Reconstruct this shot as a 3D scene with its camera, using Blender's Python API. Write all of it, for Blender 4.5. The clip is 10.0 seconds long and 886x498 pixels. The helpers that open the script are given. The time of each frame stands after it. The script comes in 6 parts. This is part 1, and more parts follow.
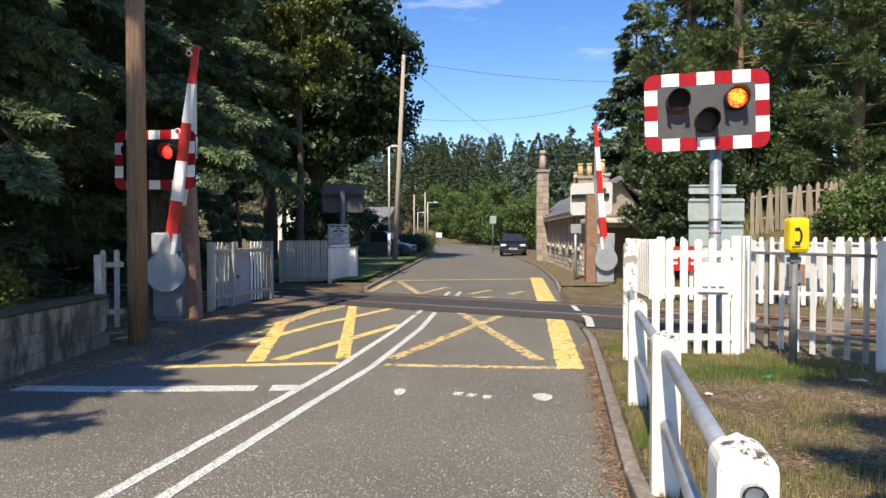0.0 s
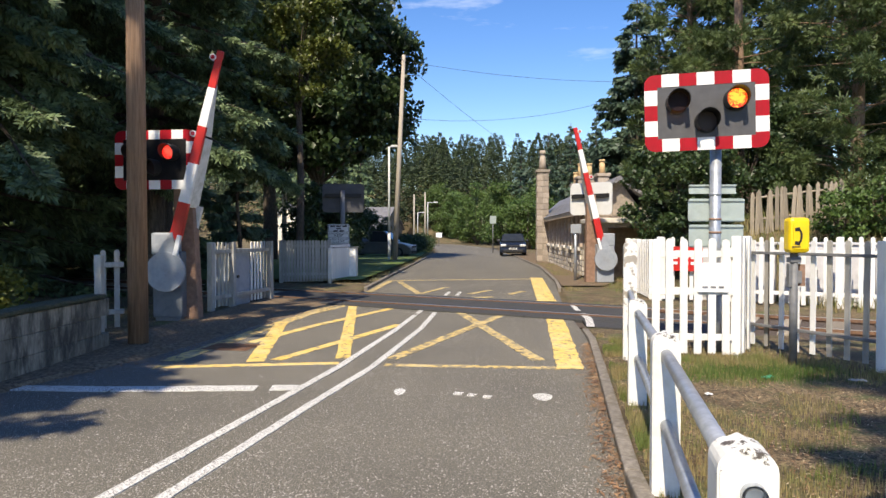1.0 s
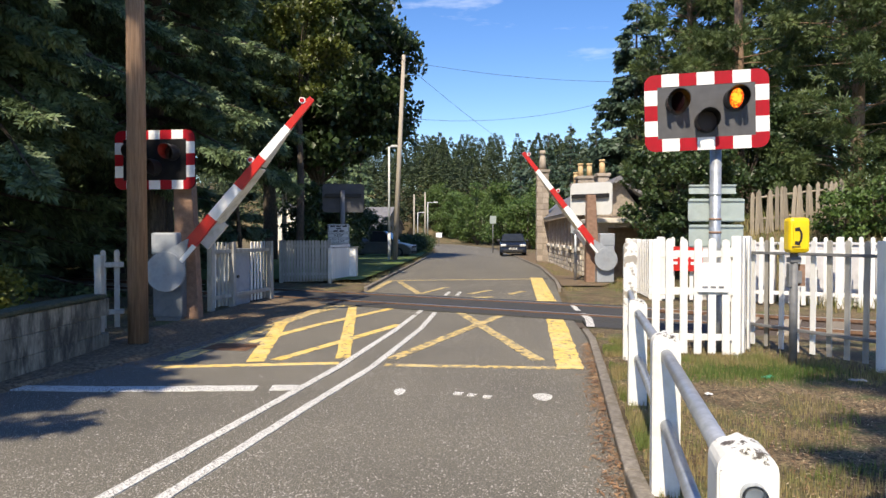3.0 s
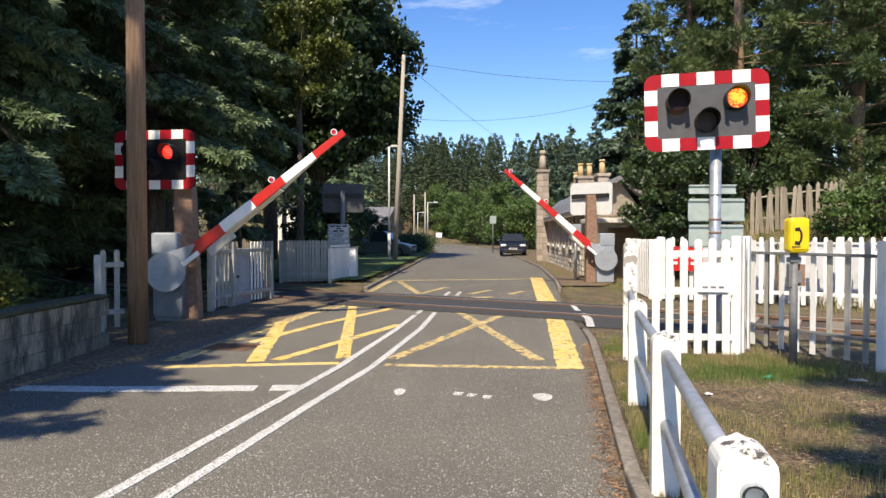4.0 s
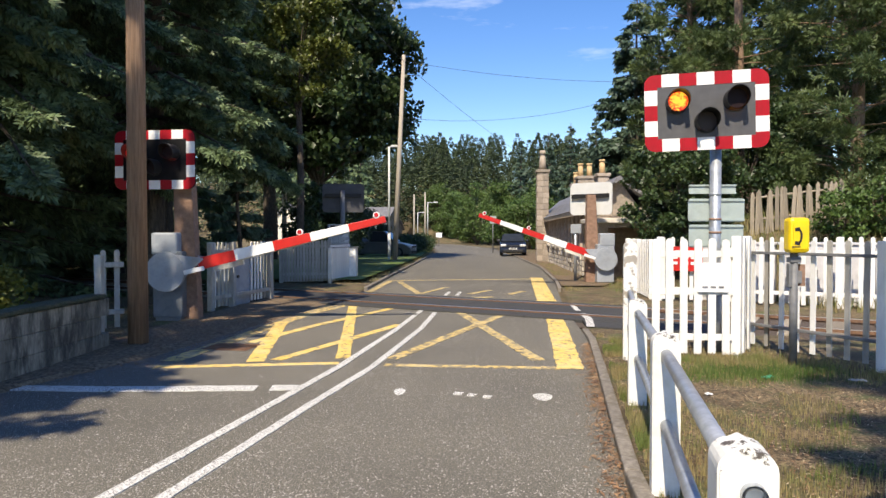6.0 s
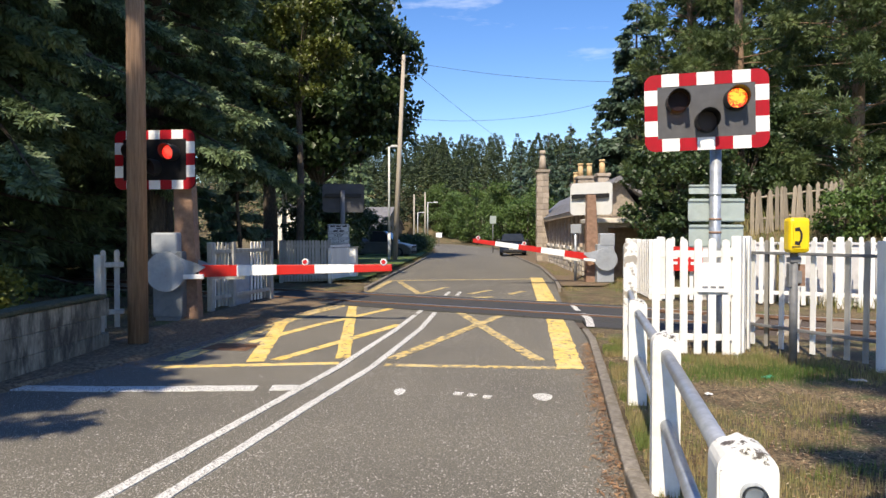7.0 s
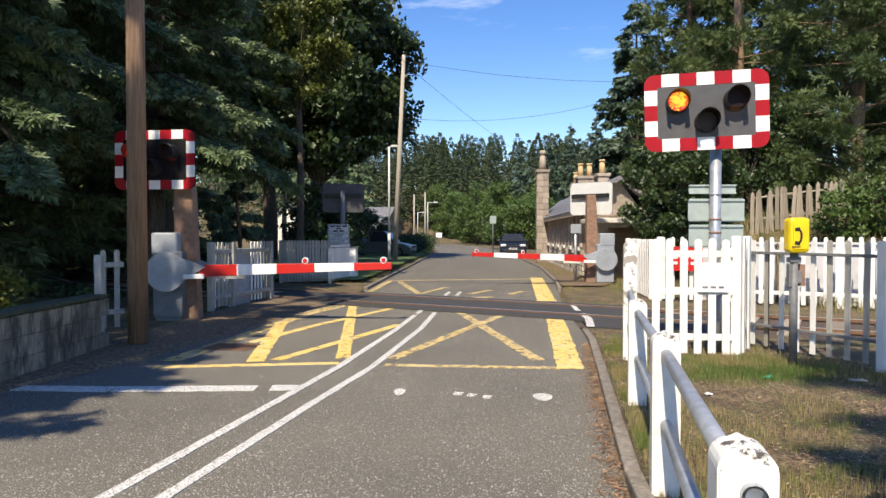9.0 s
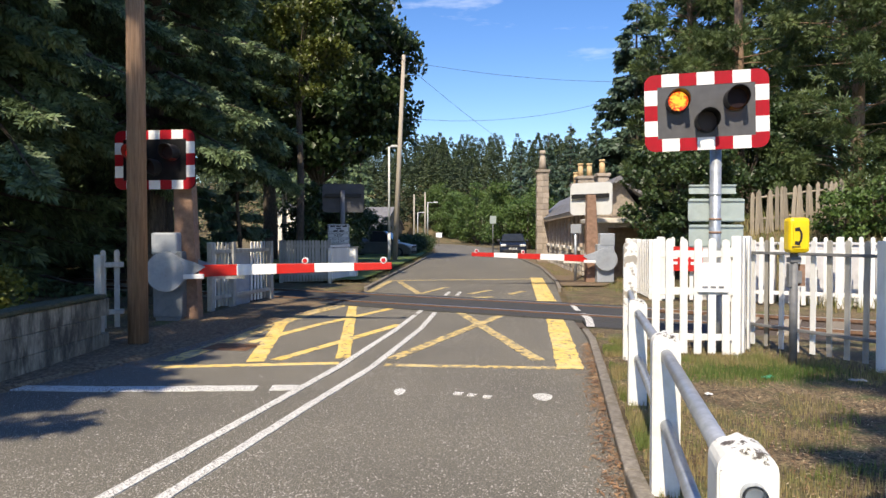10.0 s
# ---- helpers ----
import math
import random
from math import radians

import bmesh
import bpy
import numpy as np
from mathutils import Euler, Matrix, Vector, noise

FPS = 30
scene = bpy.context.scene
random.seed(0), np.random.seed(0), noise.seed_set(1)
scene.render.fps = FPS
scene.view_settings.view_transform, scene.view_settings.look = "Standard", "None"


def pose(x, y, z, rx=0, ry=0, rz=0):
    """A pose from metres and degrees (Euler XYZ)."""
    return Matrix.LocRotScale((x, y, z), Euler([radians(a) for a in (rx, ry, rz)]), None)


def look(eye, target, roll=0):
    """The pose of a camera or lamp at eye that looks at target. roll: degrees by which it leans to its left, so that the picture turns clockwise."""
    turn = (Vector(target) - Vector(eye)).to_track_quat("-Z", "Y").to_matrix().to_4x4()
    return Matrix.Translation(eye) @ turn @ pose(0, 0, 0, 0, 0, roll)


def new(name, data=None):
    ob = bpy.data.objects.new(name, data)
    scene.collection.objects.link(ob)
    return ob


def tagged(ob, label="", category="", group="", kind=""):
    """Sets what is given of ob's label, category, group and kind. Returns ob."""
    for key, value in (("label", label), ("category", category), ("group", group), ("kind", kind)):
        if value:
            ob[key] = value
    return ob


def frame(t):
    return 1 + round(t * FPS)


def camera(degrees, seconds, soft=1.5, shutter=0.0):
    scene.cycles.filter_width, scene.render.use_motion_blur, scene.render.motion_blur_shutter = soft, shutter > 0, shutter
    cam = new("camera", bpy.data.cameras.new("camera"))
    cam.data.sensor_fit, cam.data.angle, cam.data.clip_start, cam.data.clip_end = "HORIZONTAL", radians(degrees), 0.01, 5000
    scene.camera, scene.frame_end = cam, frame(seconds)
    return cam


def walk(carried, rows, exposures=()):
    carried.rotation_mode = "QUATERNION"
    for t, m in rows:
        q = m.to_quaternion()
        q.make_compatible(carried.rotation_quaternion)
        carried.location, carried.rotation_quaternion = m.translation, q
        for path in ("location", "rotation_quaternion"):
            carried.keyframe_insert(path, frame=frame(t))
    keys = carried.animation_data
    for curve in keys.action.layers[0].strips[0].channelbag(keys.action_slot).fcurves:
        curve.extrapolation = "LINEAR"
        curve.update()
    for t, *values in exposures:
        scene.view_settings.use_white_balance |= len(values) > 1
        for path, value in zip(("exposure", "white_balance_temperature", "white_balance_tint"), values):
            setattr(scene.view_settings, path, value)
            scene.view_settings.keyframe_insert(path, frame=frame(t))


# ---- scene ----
cam = camera(66.0, 10.0, soft=1.5)
CAM = pose(0, 0, 1.45, 88.77, 0, 0)
walk(cam, [(0, CAM), (10, CAM)], exposures=[(0, 0.42, 6850, 11), (10, 0.42, 6850, 11)])

# ---- light ----
SUN_AZ, SUN_EL = radians(198), radians(50)        # azimuth clockwise from +Y
sun_dir = Vector((math.sin(SUN_AZ) * math.cos(SUN_EL), math.cos(SUN_AZ) * math.cos(SUN_EL), math.sin(SUN_EL)))
world = bpy.data.worlds.new("world")
scene.world = world
world.use_nodes = True
wn, wl = world.node_tree.nodes, world.node_tree.links
wn.clear()
sky = wn.new("ShaderNodeTexSky")
sky.sky_type, sky.sun_disc = "NISHITA", False
sky.sun_elevation, sky.sun_rotation = SUN_EL, SUN_AZ
sky.air_density, sky.dust_density, sky.ozone_density = 1.0, 0.2, 2.5
tc = wn.new("ShaderNodeTexCoord")
mp = wn.new("ShaderNodeMapping")
mp.inputs["Scale"].default_value = (1.6, 1.6, 8.0)
cl = wn.new("ShaderNodeTexNoise")
cl.inputs["Scale"].default_value, cl.inputs["Detail"].default_value, cl.inputs["Roughness"].default_value = 2.3, 7, 0.6
cr = wn.new("ShaderNodeValToRGB")
cr.color_ramp.elements[0].position, cr.color_ramp.elements[1].position = 0.60, 1.05
cm = wn.new("ShaderNodeMix")
cm.data_type = "RGBA"
cm.inputs[7].default_value = (7.5, 7.8, 8.2, 1)
bg = wn.new("ShaderNodeBackground")
bg.inputs["Strength"].default_value = 0.15
wo = wn.new("ShaderNodeOutputWorld")
wl.new(tc.outputs["Generated"], mp.inputs["Vector"])
wl.new(mp.outputs["Vector"], cl.inputs["Vector"])
wl.new(cl.outputs["Fac"], cr.inputs["Fac"])
wl.new(cr.outputs["Color"], cm.inputs[0])
hs = wn.new("ShaderNodeHueSaturation")
hs.inputs["Hue"].default_value, hs.inputs["Saturation"].default_value = 0.512, 1.3
wl.new(sky.outputs["Color"], hs.inputs["Color"])
wl.new(hs.outputs["Color"], cm.inputs[6])
wl.new(cm.outputs[2], bg.inputs["Color"])
wl.new(bg.outputs["Background"], wo.inputs["Surface"])
sun = new("sun", bpy.data.lights.new("sun", "SUN"))
sun.data.energy, sun.data.angle, sun.data.color = 5.0, radians(0.55), (1.0, 0.90, 0.74)
sun.matrix_world = look(sun_dir * 50, (0, 0, 0))


# ---- materials ----
def lin(c):
    return tuple(((v / 12.92) if v <= 0.04045 else ((v + 0.055) / 1.055) ** 2.4) for v in c[:3]) + (1,)


def mat(name, c1, c2, scale=8.0, rough=0.7, bump=0.2, bump_scale=60.0, metal=0.0, c3=None, s3=1.2, amount3=0.6, vary=0.0,
        island=0.0, bump_dist=0.004, stretch=(1, 1, 1), trans=0.0, sharp=(0.35, 0.65), spec=0.5, sharp3=(0.52, 0.68), zmask=None, c4=None, s4=0.5, amount4=0.5):
    """Two colours mixed by fine noise, a third in large patches, with fine relief. Colours are linear."""
    m = bpy.data.materials.new(name)
    m.use_nodes = True
    n, k = m.node_tree.nodes, m.node_tree.links
    b = n["Principled BSDF"]
    co = n.new("ShaderNodeTexCoord")
    mpp = n.new("ShaderNodeMapping")
    mpp.inputs["Scale"].default_value = stretch
    k.new(co.outputs["Object"], mpp.inputs["Vector"])
    nz = n.new("ShaderNodeTexNoise")
    nz.inputs["Scale"].default_value, nz.inputs["Detail"].default_value, nz.inputs["Roughness"].default_value = scale, 8, 0.65
    k.new(mpp.outputs["Vector"], nz.inputs["Vector"])
    rp = n.new("ShaderNodeValToRGB")
    rp.color_ramp.elements[0].position, rp.color_ramp.elements[1].position = sharp
    rp.color_ramp.elements[0].color, rp.color_ramp.elements[1].color = (*c1, 1), (*c2, 1)
    k.new(nz.outputs["Fac"], rp.inputs["Fac"])
    out = rp.outputs["Color"]
    if c3:
        n3 = n.new("ShaderNodeTexNoise")
        n3.inputs["Scale"].default_value, n3.inputs["Detail"].default_value = s3, 6
        n3.inputs["Roughness"].default_value = 0.68
        k.new(mpp.outputs["Vector"], n3.inputs["Vector"])
        r3 = n.new("ShaderNodeMapRange")
        r3.inputs[1].default_value, r3.inputs[2].default_value, r3.inputs[4].default_value = sharp3[0], sharp3[1], amount3
        k.new(n3.outputs["Fac"], r3.inputs[0])
        if zmask:
            sx = n.new("ShaderNodeSeparateXYZ")
            k.new(co.outputs["Object"], sx.inputs[0])
            rz = n.new("ShaderNodeMapRange")
            rz.inputs[1].default_value, rz.inputs[2].default_value, rz.inputs[3].default_value = zmask[0], zmask[1], -0.16
            rz.inputs[4].default_value = zmask[2]
            k.new(sx.outputs[2], rz.inputs[0])
            za = n.new("ShaderNodeMath")
            za.operation = "ADD"
            k.new(n3.outputs["Fac"], za.inputs[0])
            k.new(rz.outputs[0], za.inputs[1])
            k.new(za.outputs[0], r3.inputs[0])
        mx = n.new("ShaderNodeMix")
        mx.data_type = "RGBA"
        mx.inputs[7].default_value = (*c3, 1)
        k.new(r3.outputs[0], mx.inputs[0])
        k.new(out, mx.inputs[6])
        out = mx.outputs[2]
    if c4:
        n4 = n.new("ShaderNodeTexNoise")
        n4.inputs["Scale"].default_value, n4.inputs["Detail"].default_value = s4, 4
        k.new(mpp.outputs["Vector"], n4.inputs["Vector"])
        r4 = n.new("ShaderNodeMapRange")
        r4.inputs[1].default_value, r4.inputs[2].default_value, r4.inputs[4].default_value = 0.42, 0.66, amount4
        k.new(n4.outputs["Fac"], r4.inputs[0])
        m4 = n.new("ShaderNodeMix")
        m4.data_type = "RGBA"
        m4.inputs[7].default_value = (*c4, 1)
        k.new(r4.outputs[0], m4.inputs[0])
        k.new(out, m4.inputs[6])
        out = m4.outputs[2]
    if vary or island:
        hs = n.new("ShaderNodeHueSaturation")
        rnd = n.new("ShaderNodeNewGeometry").outputs["Random Per Island"] if island else n.new("ShaderNodeObjectInfo").outputs["Random"]
        mr = n.new("ShaderNodeMapRange")
        mr.inputs[3].default_value, mr.inputs[4].default_value = 1 - (vary or island), 1 + (vary or island)
        k.new(rnd, mr.inputs[0])
        k.new(mr.outputs[0], hs.inputs["Value"])
        k.new(out, hs.inputs["Color"])
        out = hs.outputs["Color"]
    k.new(out, b.inputs["Base Color"])
    b.inputs["Roughness"].default_value, b.inputs["Metallic"].default_value = rough, metal
    b.inputs["Specular IOR Level"].default_value = spec
    if bump:
        nb = n.new("ShaderNodeTexNoise")
        nb.inputs["Scale"].default_value, nb.inputs["Detail"].default_value = bump_scale, 5
        k.new(mpp.outputs["Vector"], nb.inputs["Vector"])
        bp = n.new("ShaderNodeBump")
        bp.inputs["Strength"].default_value, bp.inputs["Distance"].default_value = bump, bump_dist
        k.new(nb.outputs["Fac"], bp.inputs["Height"])
        k.new(bp.outputs["Normal"], b.inputs["Normal"])
    if trans:
        tr = n.new("ShaderNodeBsdfTranslucent")
        ms = n.new("ShaderNodeMixShader")
        ms.inputs[0].default_value = trans
        k.new(out, tr.inputs["Color"])
        k.new(b.outputs[0], ms.inputs[1])
        k.new(tr.outputs[0], ms.inputs[2])
        k.new(ms.outputs[0], n["Material Output"].inputs["Surface"])
    return m


M = {}
M["asphalt"] = mat("asphalt", (0.050, 0.046, 0.037), (0.245, 0.226, 0.180), 95, 0.9, 0.4, 190, c3=(0.66, 0.60, 0.49), s3=120, amount3=0.95, bump_dist=0.005, sharp=(0.41, 0.61), sharp3=(0.595, 0.625), c4=(0.085, 0.079, 0.066), s4=0.45, amount4=0.5)
M["asphalt_dark"] = mat("asphalt_dark", (0.025, 0.025, 0.025), (0.07, 0.068, 0.064), 80, 0.85, 0.5, 120, c3=(0.05, 0.046, 0.04), s3=0.9)
M["patch"] = mat("patch", (0.06, 0.058, 0.055), (0.15, 0.145, 0.14), 70, 0.85, 0.5, 120, c3=(0.09, 0.085, 0.08), s3=2)
M["ground"] = mat("ground", (0.05, 0.035, 0.018), (0.36, 0.265, 0.145), 34, 0.95, 1.0, 60, c3=(0.105, 0.125, 0.04), s3=1.9, amount3=0.8, bump_dist=0.03, c4=(0.075, 0.052, 0.03), s4=2.4, amount4=0.7, sharp=(0.42, 0.62), sharp3=(0.48, 0.60))
M["lawn"] = mat("lawn", (0.06, 0.11, 0.02), (0.13, 0.19, 0.045), 12, 0.95, 0.9, 50, c3=(0.16, 0.15, 0.06), s3=0.8, bump_dist=0.03)
M["chipping"] = mat("chipping", (0.34, 0.32, 0.28), (0.62, 0.58, 0.52), 3, 0.8, 0.0, island=0.3)
M["dirt"] = mat("dirt", (0.07, 0.047, 0.026), (0.26, 0.19, 0.115), 22, 0.95, 0.9, 70, c3=(0.12, 0.075, 0.04), s3=2.5, bump_dist=0.007, sharp=(0.40, 0.62))
M["kerb"] = mat("kerb", (0.15, 0.13, 0.105), (0.27, 0.24, 0.20), 20, 0.9, 0.6, 90, c3=(0.09, 0.075, 0.045), s3=3, amount3=0.8, vary=0.12)
M["yellow_paint"] = mat("yellow_paint", (0.82, 0.58, 0.16), (0.70, 0.46, 0.10), 30, 0.8, 0.5, 110, c3=(0.13, 0.12, 0.10), s3=9.0, amount3=0.95, sharp3=(0.545, 0.575), c4=(0.74, 0.60, 0.30), s4=3.0, amount4=0.6)
M["yellow_worn"] = mat("yellow_worn", (0.72, 0.52, 0.17), (0.52, 0.37, 0.12), 30, 0.8, 0.5, 110, c3=(0.13, 0.12, 0.10), s3=10.0, amount3=0.95, sharp3=(0.49, 0.525), c4=(0.66, 0.53, 0.28), s4=3.0, amount4=0.6)
M["white_paint"] = mat("white_paint", (0.76, 0.75, 0.71), (0.56, 0.55, 0.51), 60, 0.8, 0.5, 110, c3=(0.15, 0.145, 0.13), s3=75, amount3=0.9, sharp3=(0.52, 0.56))
M["picket"] = mat("picket", (0.83, 0.82, 0.79), (0.70, 0.69, 0.65), 12, 0.55, 0.25, 60, c3=(0.42, 0.40, 0.36), s3=5, amount3=0.7, vary=0.06, stretch=(1, 1, 0.35), sharp3=(0.58, 0.72))
# Weathered grey; on the left fences it also stands for tree shade.
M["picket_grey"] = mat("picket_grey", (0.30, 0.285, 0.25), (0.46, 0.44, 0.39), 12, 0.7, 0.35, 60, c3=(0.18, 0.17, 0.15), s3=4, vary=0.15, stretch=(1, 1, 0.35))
M["post_white"] = mat("post_white", (0.80, 0.79, 0.75), (0.68, 0.67, 0.62), 10, 0.75, 0.5, 45, c3=(0.06, 0.045, 0.035), s3=16, amount3=0.95, sharp3=(0.60, 0.63), zmask=(0.80, 0.93, 0.15))
M["post_flaked"] = mat("post_flaked", (0.80, 0.79, 0.75), (0.68, 0.67, 0.62), 10, 0.75, 0.5, 45, c3=(0.30, 0.27, 0.23), s3=3.0, amount3=0.95, sharp3=(0.54, 0.56))
M["galv"] = mat("galv", (0.36, 0.39, 0.42), (0.50, 0.53, 0.57), 14, 0.42, 0.1, 50, metal=0.55, c3=(0.30, 0.29, 0.28), s3=5)
M["grey_paint"] = mat("grey_paint", (0.27, 0.295, 0.325), (0.36, 0.385, 0.42), 6, 0.5, 0.12, 30, c3=(0.17, 0.17, 0.165), s3=3)
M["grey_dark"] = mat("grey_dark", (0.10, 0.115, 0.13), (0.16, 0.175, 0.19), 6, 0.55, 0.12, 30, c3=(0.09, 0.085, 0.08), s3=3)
M["grey_post"] = mat("grey_post", (0.12, 0.125, 0.13), (0.2, 0.2, 0.2), 9, 0.6, 0.15, 40)
M["plate_back"] = mat("plate_back", (0.30, 0.36, 0.35), (0.38, 0.44, 0.42), 5, 0.5, 0.08, 30, c3=(0.24, 0.27, 0.26), s3=2)
M["board_grey"] = mat("board_grey", (0.062, 0.062, 0.068), (0.085, 0.085, 0.09), 6, 0.6, 0.08, 80)
M["board_black"] = mat("board_black", (0.010, 0.010, 0.011), (0.018, 0.018, 0.019), 6, 0.85, 0.05, 80, spec=0.1)
M["black"] = mat("black", (0.012, 0.012, 0.013), (0.022, 0.022, 0.023), 10, 0.5, 0.08, 60)
M["red"] = mat("red", (0.40, 0.004, 0.014), (0.31, 0.004, 0.012), 6, 0.5, 0.05, 60, c3=(0.32, 0.012, 0.016), s3=3, amount3=0.5, spec=0.25)
M["boom_red"] = mat("boom_red", (0.56, 0.016, 0.010), (0.46, 0.013, 0.009), 6, 0.4, 0.05, 60, c3=(0.42, 0.03, 0.02), s3=4, amount3=0.5)
M["white"] = mat("white", (0.86, 0.86, 0.85), (0.78, 0.78, 0.77), 6, 0.4, 0.05, 60, c3=(0.6, 0.58, 0.54), s3=4, amount3=0.35)
M["panel_white"] = mat("panel_white", (0.76, 0.76, 0.73), (0.62, 0.62, 0.58), 8, 0.5, 0.1, 50, c3=(0.45, 0.46, 0.38), s3=4, amount3=0.6)
M["yellow"] = mat("yellow", (0.88, 0.62, 0.01), (0.80, 0.55, 0.008), 5, 0.35, 0.05, 30, c3=(0.65, 0.46, 0.03), s3=6, amount3=0.4)
M["rust_post"] = mat("rust_post", (0.20, 0.115, 0.075), (0.31, 0.19, 0.13), 10, 0.75, 0.35, 50, c3=(0.14, 0.09, 0.06), s3=3)
M["pole_wood"] = mat("pole_wood", (0.18, 0.105, 0.062), (0.35, 0.225, 0.145), 10, 0.85, 0.8, 30, c3=(0.10, 0.07, 0.05), s3=2, stretch=(6, 6, 0.25), bump_dist=0.012)
M["pole_pale"] = mat("pole_pale", (0.34, 0.30, 0.24), (0.48, 0.43, 0.36), 10, 0.85, 0.5, 30, stretch=(6, 6, 0.25))
M["wood_old"] = mat("wood_old", (0.18, 0.15, 0.11), (0.34, 0.29, 0.22), 10, 0.85, 0.6, 30, stretch=(5, 5, 0.4), vary=0.25)
M["rail"] = mat("rail", (0.14, 0.075, 0.045), (0.26, 0.15, 0.09), 20, 0.6, 0.3, 60, metal=0.3)
M["rail_top"] = mat("rail_top", (0.45, 0.45, 0.46), (0.6, 0.6, 0.6), 20, 0.3, 0.05, 60, metal=0.9)
M["ballast"] = mat("ballast", (0.045, 0.032, 0.025), (0.15, 0.115, 0.09), 26, 0.95, 1.0, 26, bump_dist=0.04)
M["concrete"] = mat("concrete", (0.19, 0.17, 0.13), (0.40, 0.36, 0.28), 16, 0.9, 1.0, 50, c3=(0.045, 0.043, 0.034), s3=5.0, amount3=0.9, sharp3=(0.44, 0.60), bump_dist=0.015, vary=0.05, stretch=(1, 1, 0.35), c4=(0.09, 0.085, 0.065), s4=2.4, amount4=0.7)
M["moss"] = mat("moss", (0.035, 0.045, 0.02), (0.09, 0.085, 0.05), 20, 0.95, 0.8, 60, bump_dist=0.02)
M["stone"] = mat("stone", (0.28, 0.23, 0.185), (0.46, 0.395, 0.33), 8, 0.9, 0.6, 40, c3=(0.20, 0.16, 0.13), s3=2, vary=0.28)
M["dressed"] = mat("dressed", (0.40, 0.31, 0.25), (0.56, 0.46, 0.38), 8, 0.9, 0.5, 40, c3=(0.28, 0.22, 0.18), s3=2)
# Paler than stone, standing in for light thrown back by the road.
M["rubble"] = mat("rubble", (0.40, 0.355, 0.30), (0.62, 0.56, 0.48), 3, 0.9, 0.5, 20, vary=0.35)
M["mortar"] = mat("mortar", (0.22, 0.19, 0.15), (0.34, 0.29, 0.24), 14, 0.95, 0.4, 60)
M["sill"] = mat("sill", (0.62, 0.58, 0.52), (0.72, 0.68, 0.62), 8, 0.8, 0.3, 40)
M["slate"] = mat("slate", (0.105, 0.105, 0.115), (0.20, 0.195, 0.2), 5, 0.6, 0.3, 30, c3=(0.15, 0.14, 0.11), s3=1.5, vary=0.2)
M["glass"] = mat("glass", (0.02, 0.024, 0.028), (0.035, 0.04, 0.045), 2, 0.06, 0.0)
M["harl"] = mat("harl", (0.68, 0.62, 0.50), (0.80, 0.75, 0.64), 20, 0.9, 0.4, 60)
M["buff"] = mat("buff", (0.46, 0.36, 0.26), (0.60, 0.48, 0.34), 8, 0.8, 0.2, 40, c3=(0.25, 0.2, 0.16), s3=3)
M["pot"] = mat("pot", (0.58, 0.40, 0.20), (0.70, 0.50, 0.28), 6, 0.8, 0.2, 40)
M["car_blue"] = mat("car_blue", (0.010, 0.013, 0.022), (0.013, 0.017, 0.028), 3, 0.22, 0.0)
M["car_silver"] = mat("car_silver", (0.17, 0.175, 0.18), (0.21, 0.215, 0.22), 3, 0.28, 0.0, metal=0.6)
M["tyre"] = mat("tyre", (0.012, 0.012, 0.012), (0.03, 0.03, 0.03), 20, 0.85, 0.3, 80)
M["bark"] = mat("bark", (0.045, 0.035, 0.027), (0.14, 0.11, 0.085), 9, 0.95, 1.0, 18, stretch=(3, 3, 0.6), bump_dist=0.03)
M["bark_pine"] = mat("bark_pine", (0.19, 0.12, 0.075), (0.36, 0.25, 0.17), 9, 0.95, 1.0, 18, stretch=(3, 3, 0.6), bump_dist=0.03)
M["spruce"] = mat("spruce", (0.078, 0.128, 0.062), (0.185, 0.25, 0.118), 0.9, 0.55, 0.0, island=0.45, trans=0.28)
M["panel_grey"] = mat("panel_grey", (0.50, 0.49, 0.50), (0.60, 0.59, 0.60), 5, 0.5, 0.1, 30, c3=(0.4, 0.39, 0.38), s3=3)
M["spruce_blue"] = mat("spruce_blue", (0.05, 0.09, 0.055), (0.10, 0.155, 0.10), 0.9, 0.55, 0.0, island=0.4, trans=0.2)
M["pine"] = mat("pine", (0.055, 0.092, 0.032), (0.135, 0.18, 0.060), 0.7, 0.55, 0.0, island=0.45, trans=0.25)
M["broadleaf"] = mat("broadleaf", (0.026, 0.052, 0.017), (0.062, 0.098, 0.030), 0.7, 0.45, 0.0, island=0.45, trans=0.25)
M["broadleaf_lime"] = mat("broadleaf_lime", (0.07, 0.095, 0.016), (0.13, 0.15, 0.028), 0.7, 0.45, 0.0, island=0.4, trans=0.3)
M["bush_green"] = mat("bush_green", (0.055, 0.105, 0.022), (0.12, 0.185, 0.045), 0.5, 0.5, 0.0, island=0.4, trans=0.28)
M["golden"] = mat("golden", (0.10, 0.12, 0.02), (0.19, 0.19, 0.03), 0.9, 0.55, 0.0, island=0.35, trans=0.25)
M["hill_wood"] = mat("hill_wood", (0.024, 0.042, 0.021), (0.070, 0.096, 0.034), 0.16, 0.7, 0.0, island=0.35, trans=0.12)
M["grass"] = mat("grass", (0.10, 0.15, 0.03), (0.20, 0.24, 0.07), 2.0, 0.6, 0.0, island=0.4, trans=0.3, c3=(0.34, 0.27, 0.13), s3=1.3, amount3=0.95, sharp3=(0.42, 0.56))
M["straw"] = mat("straw", (0.40, 0.31, 0.18), (0.58, 0.47, 0.30), 5, 0.9, 0.0, island=0.3)
M["rag_green"] = mat("rag_green", (0.02, 0.30, 0.16), (0.03, 0.40, 0.24), 9, 0.4, 0.1, 40)
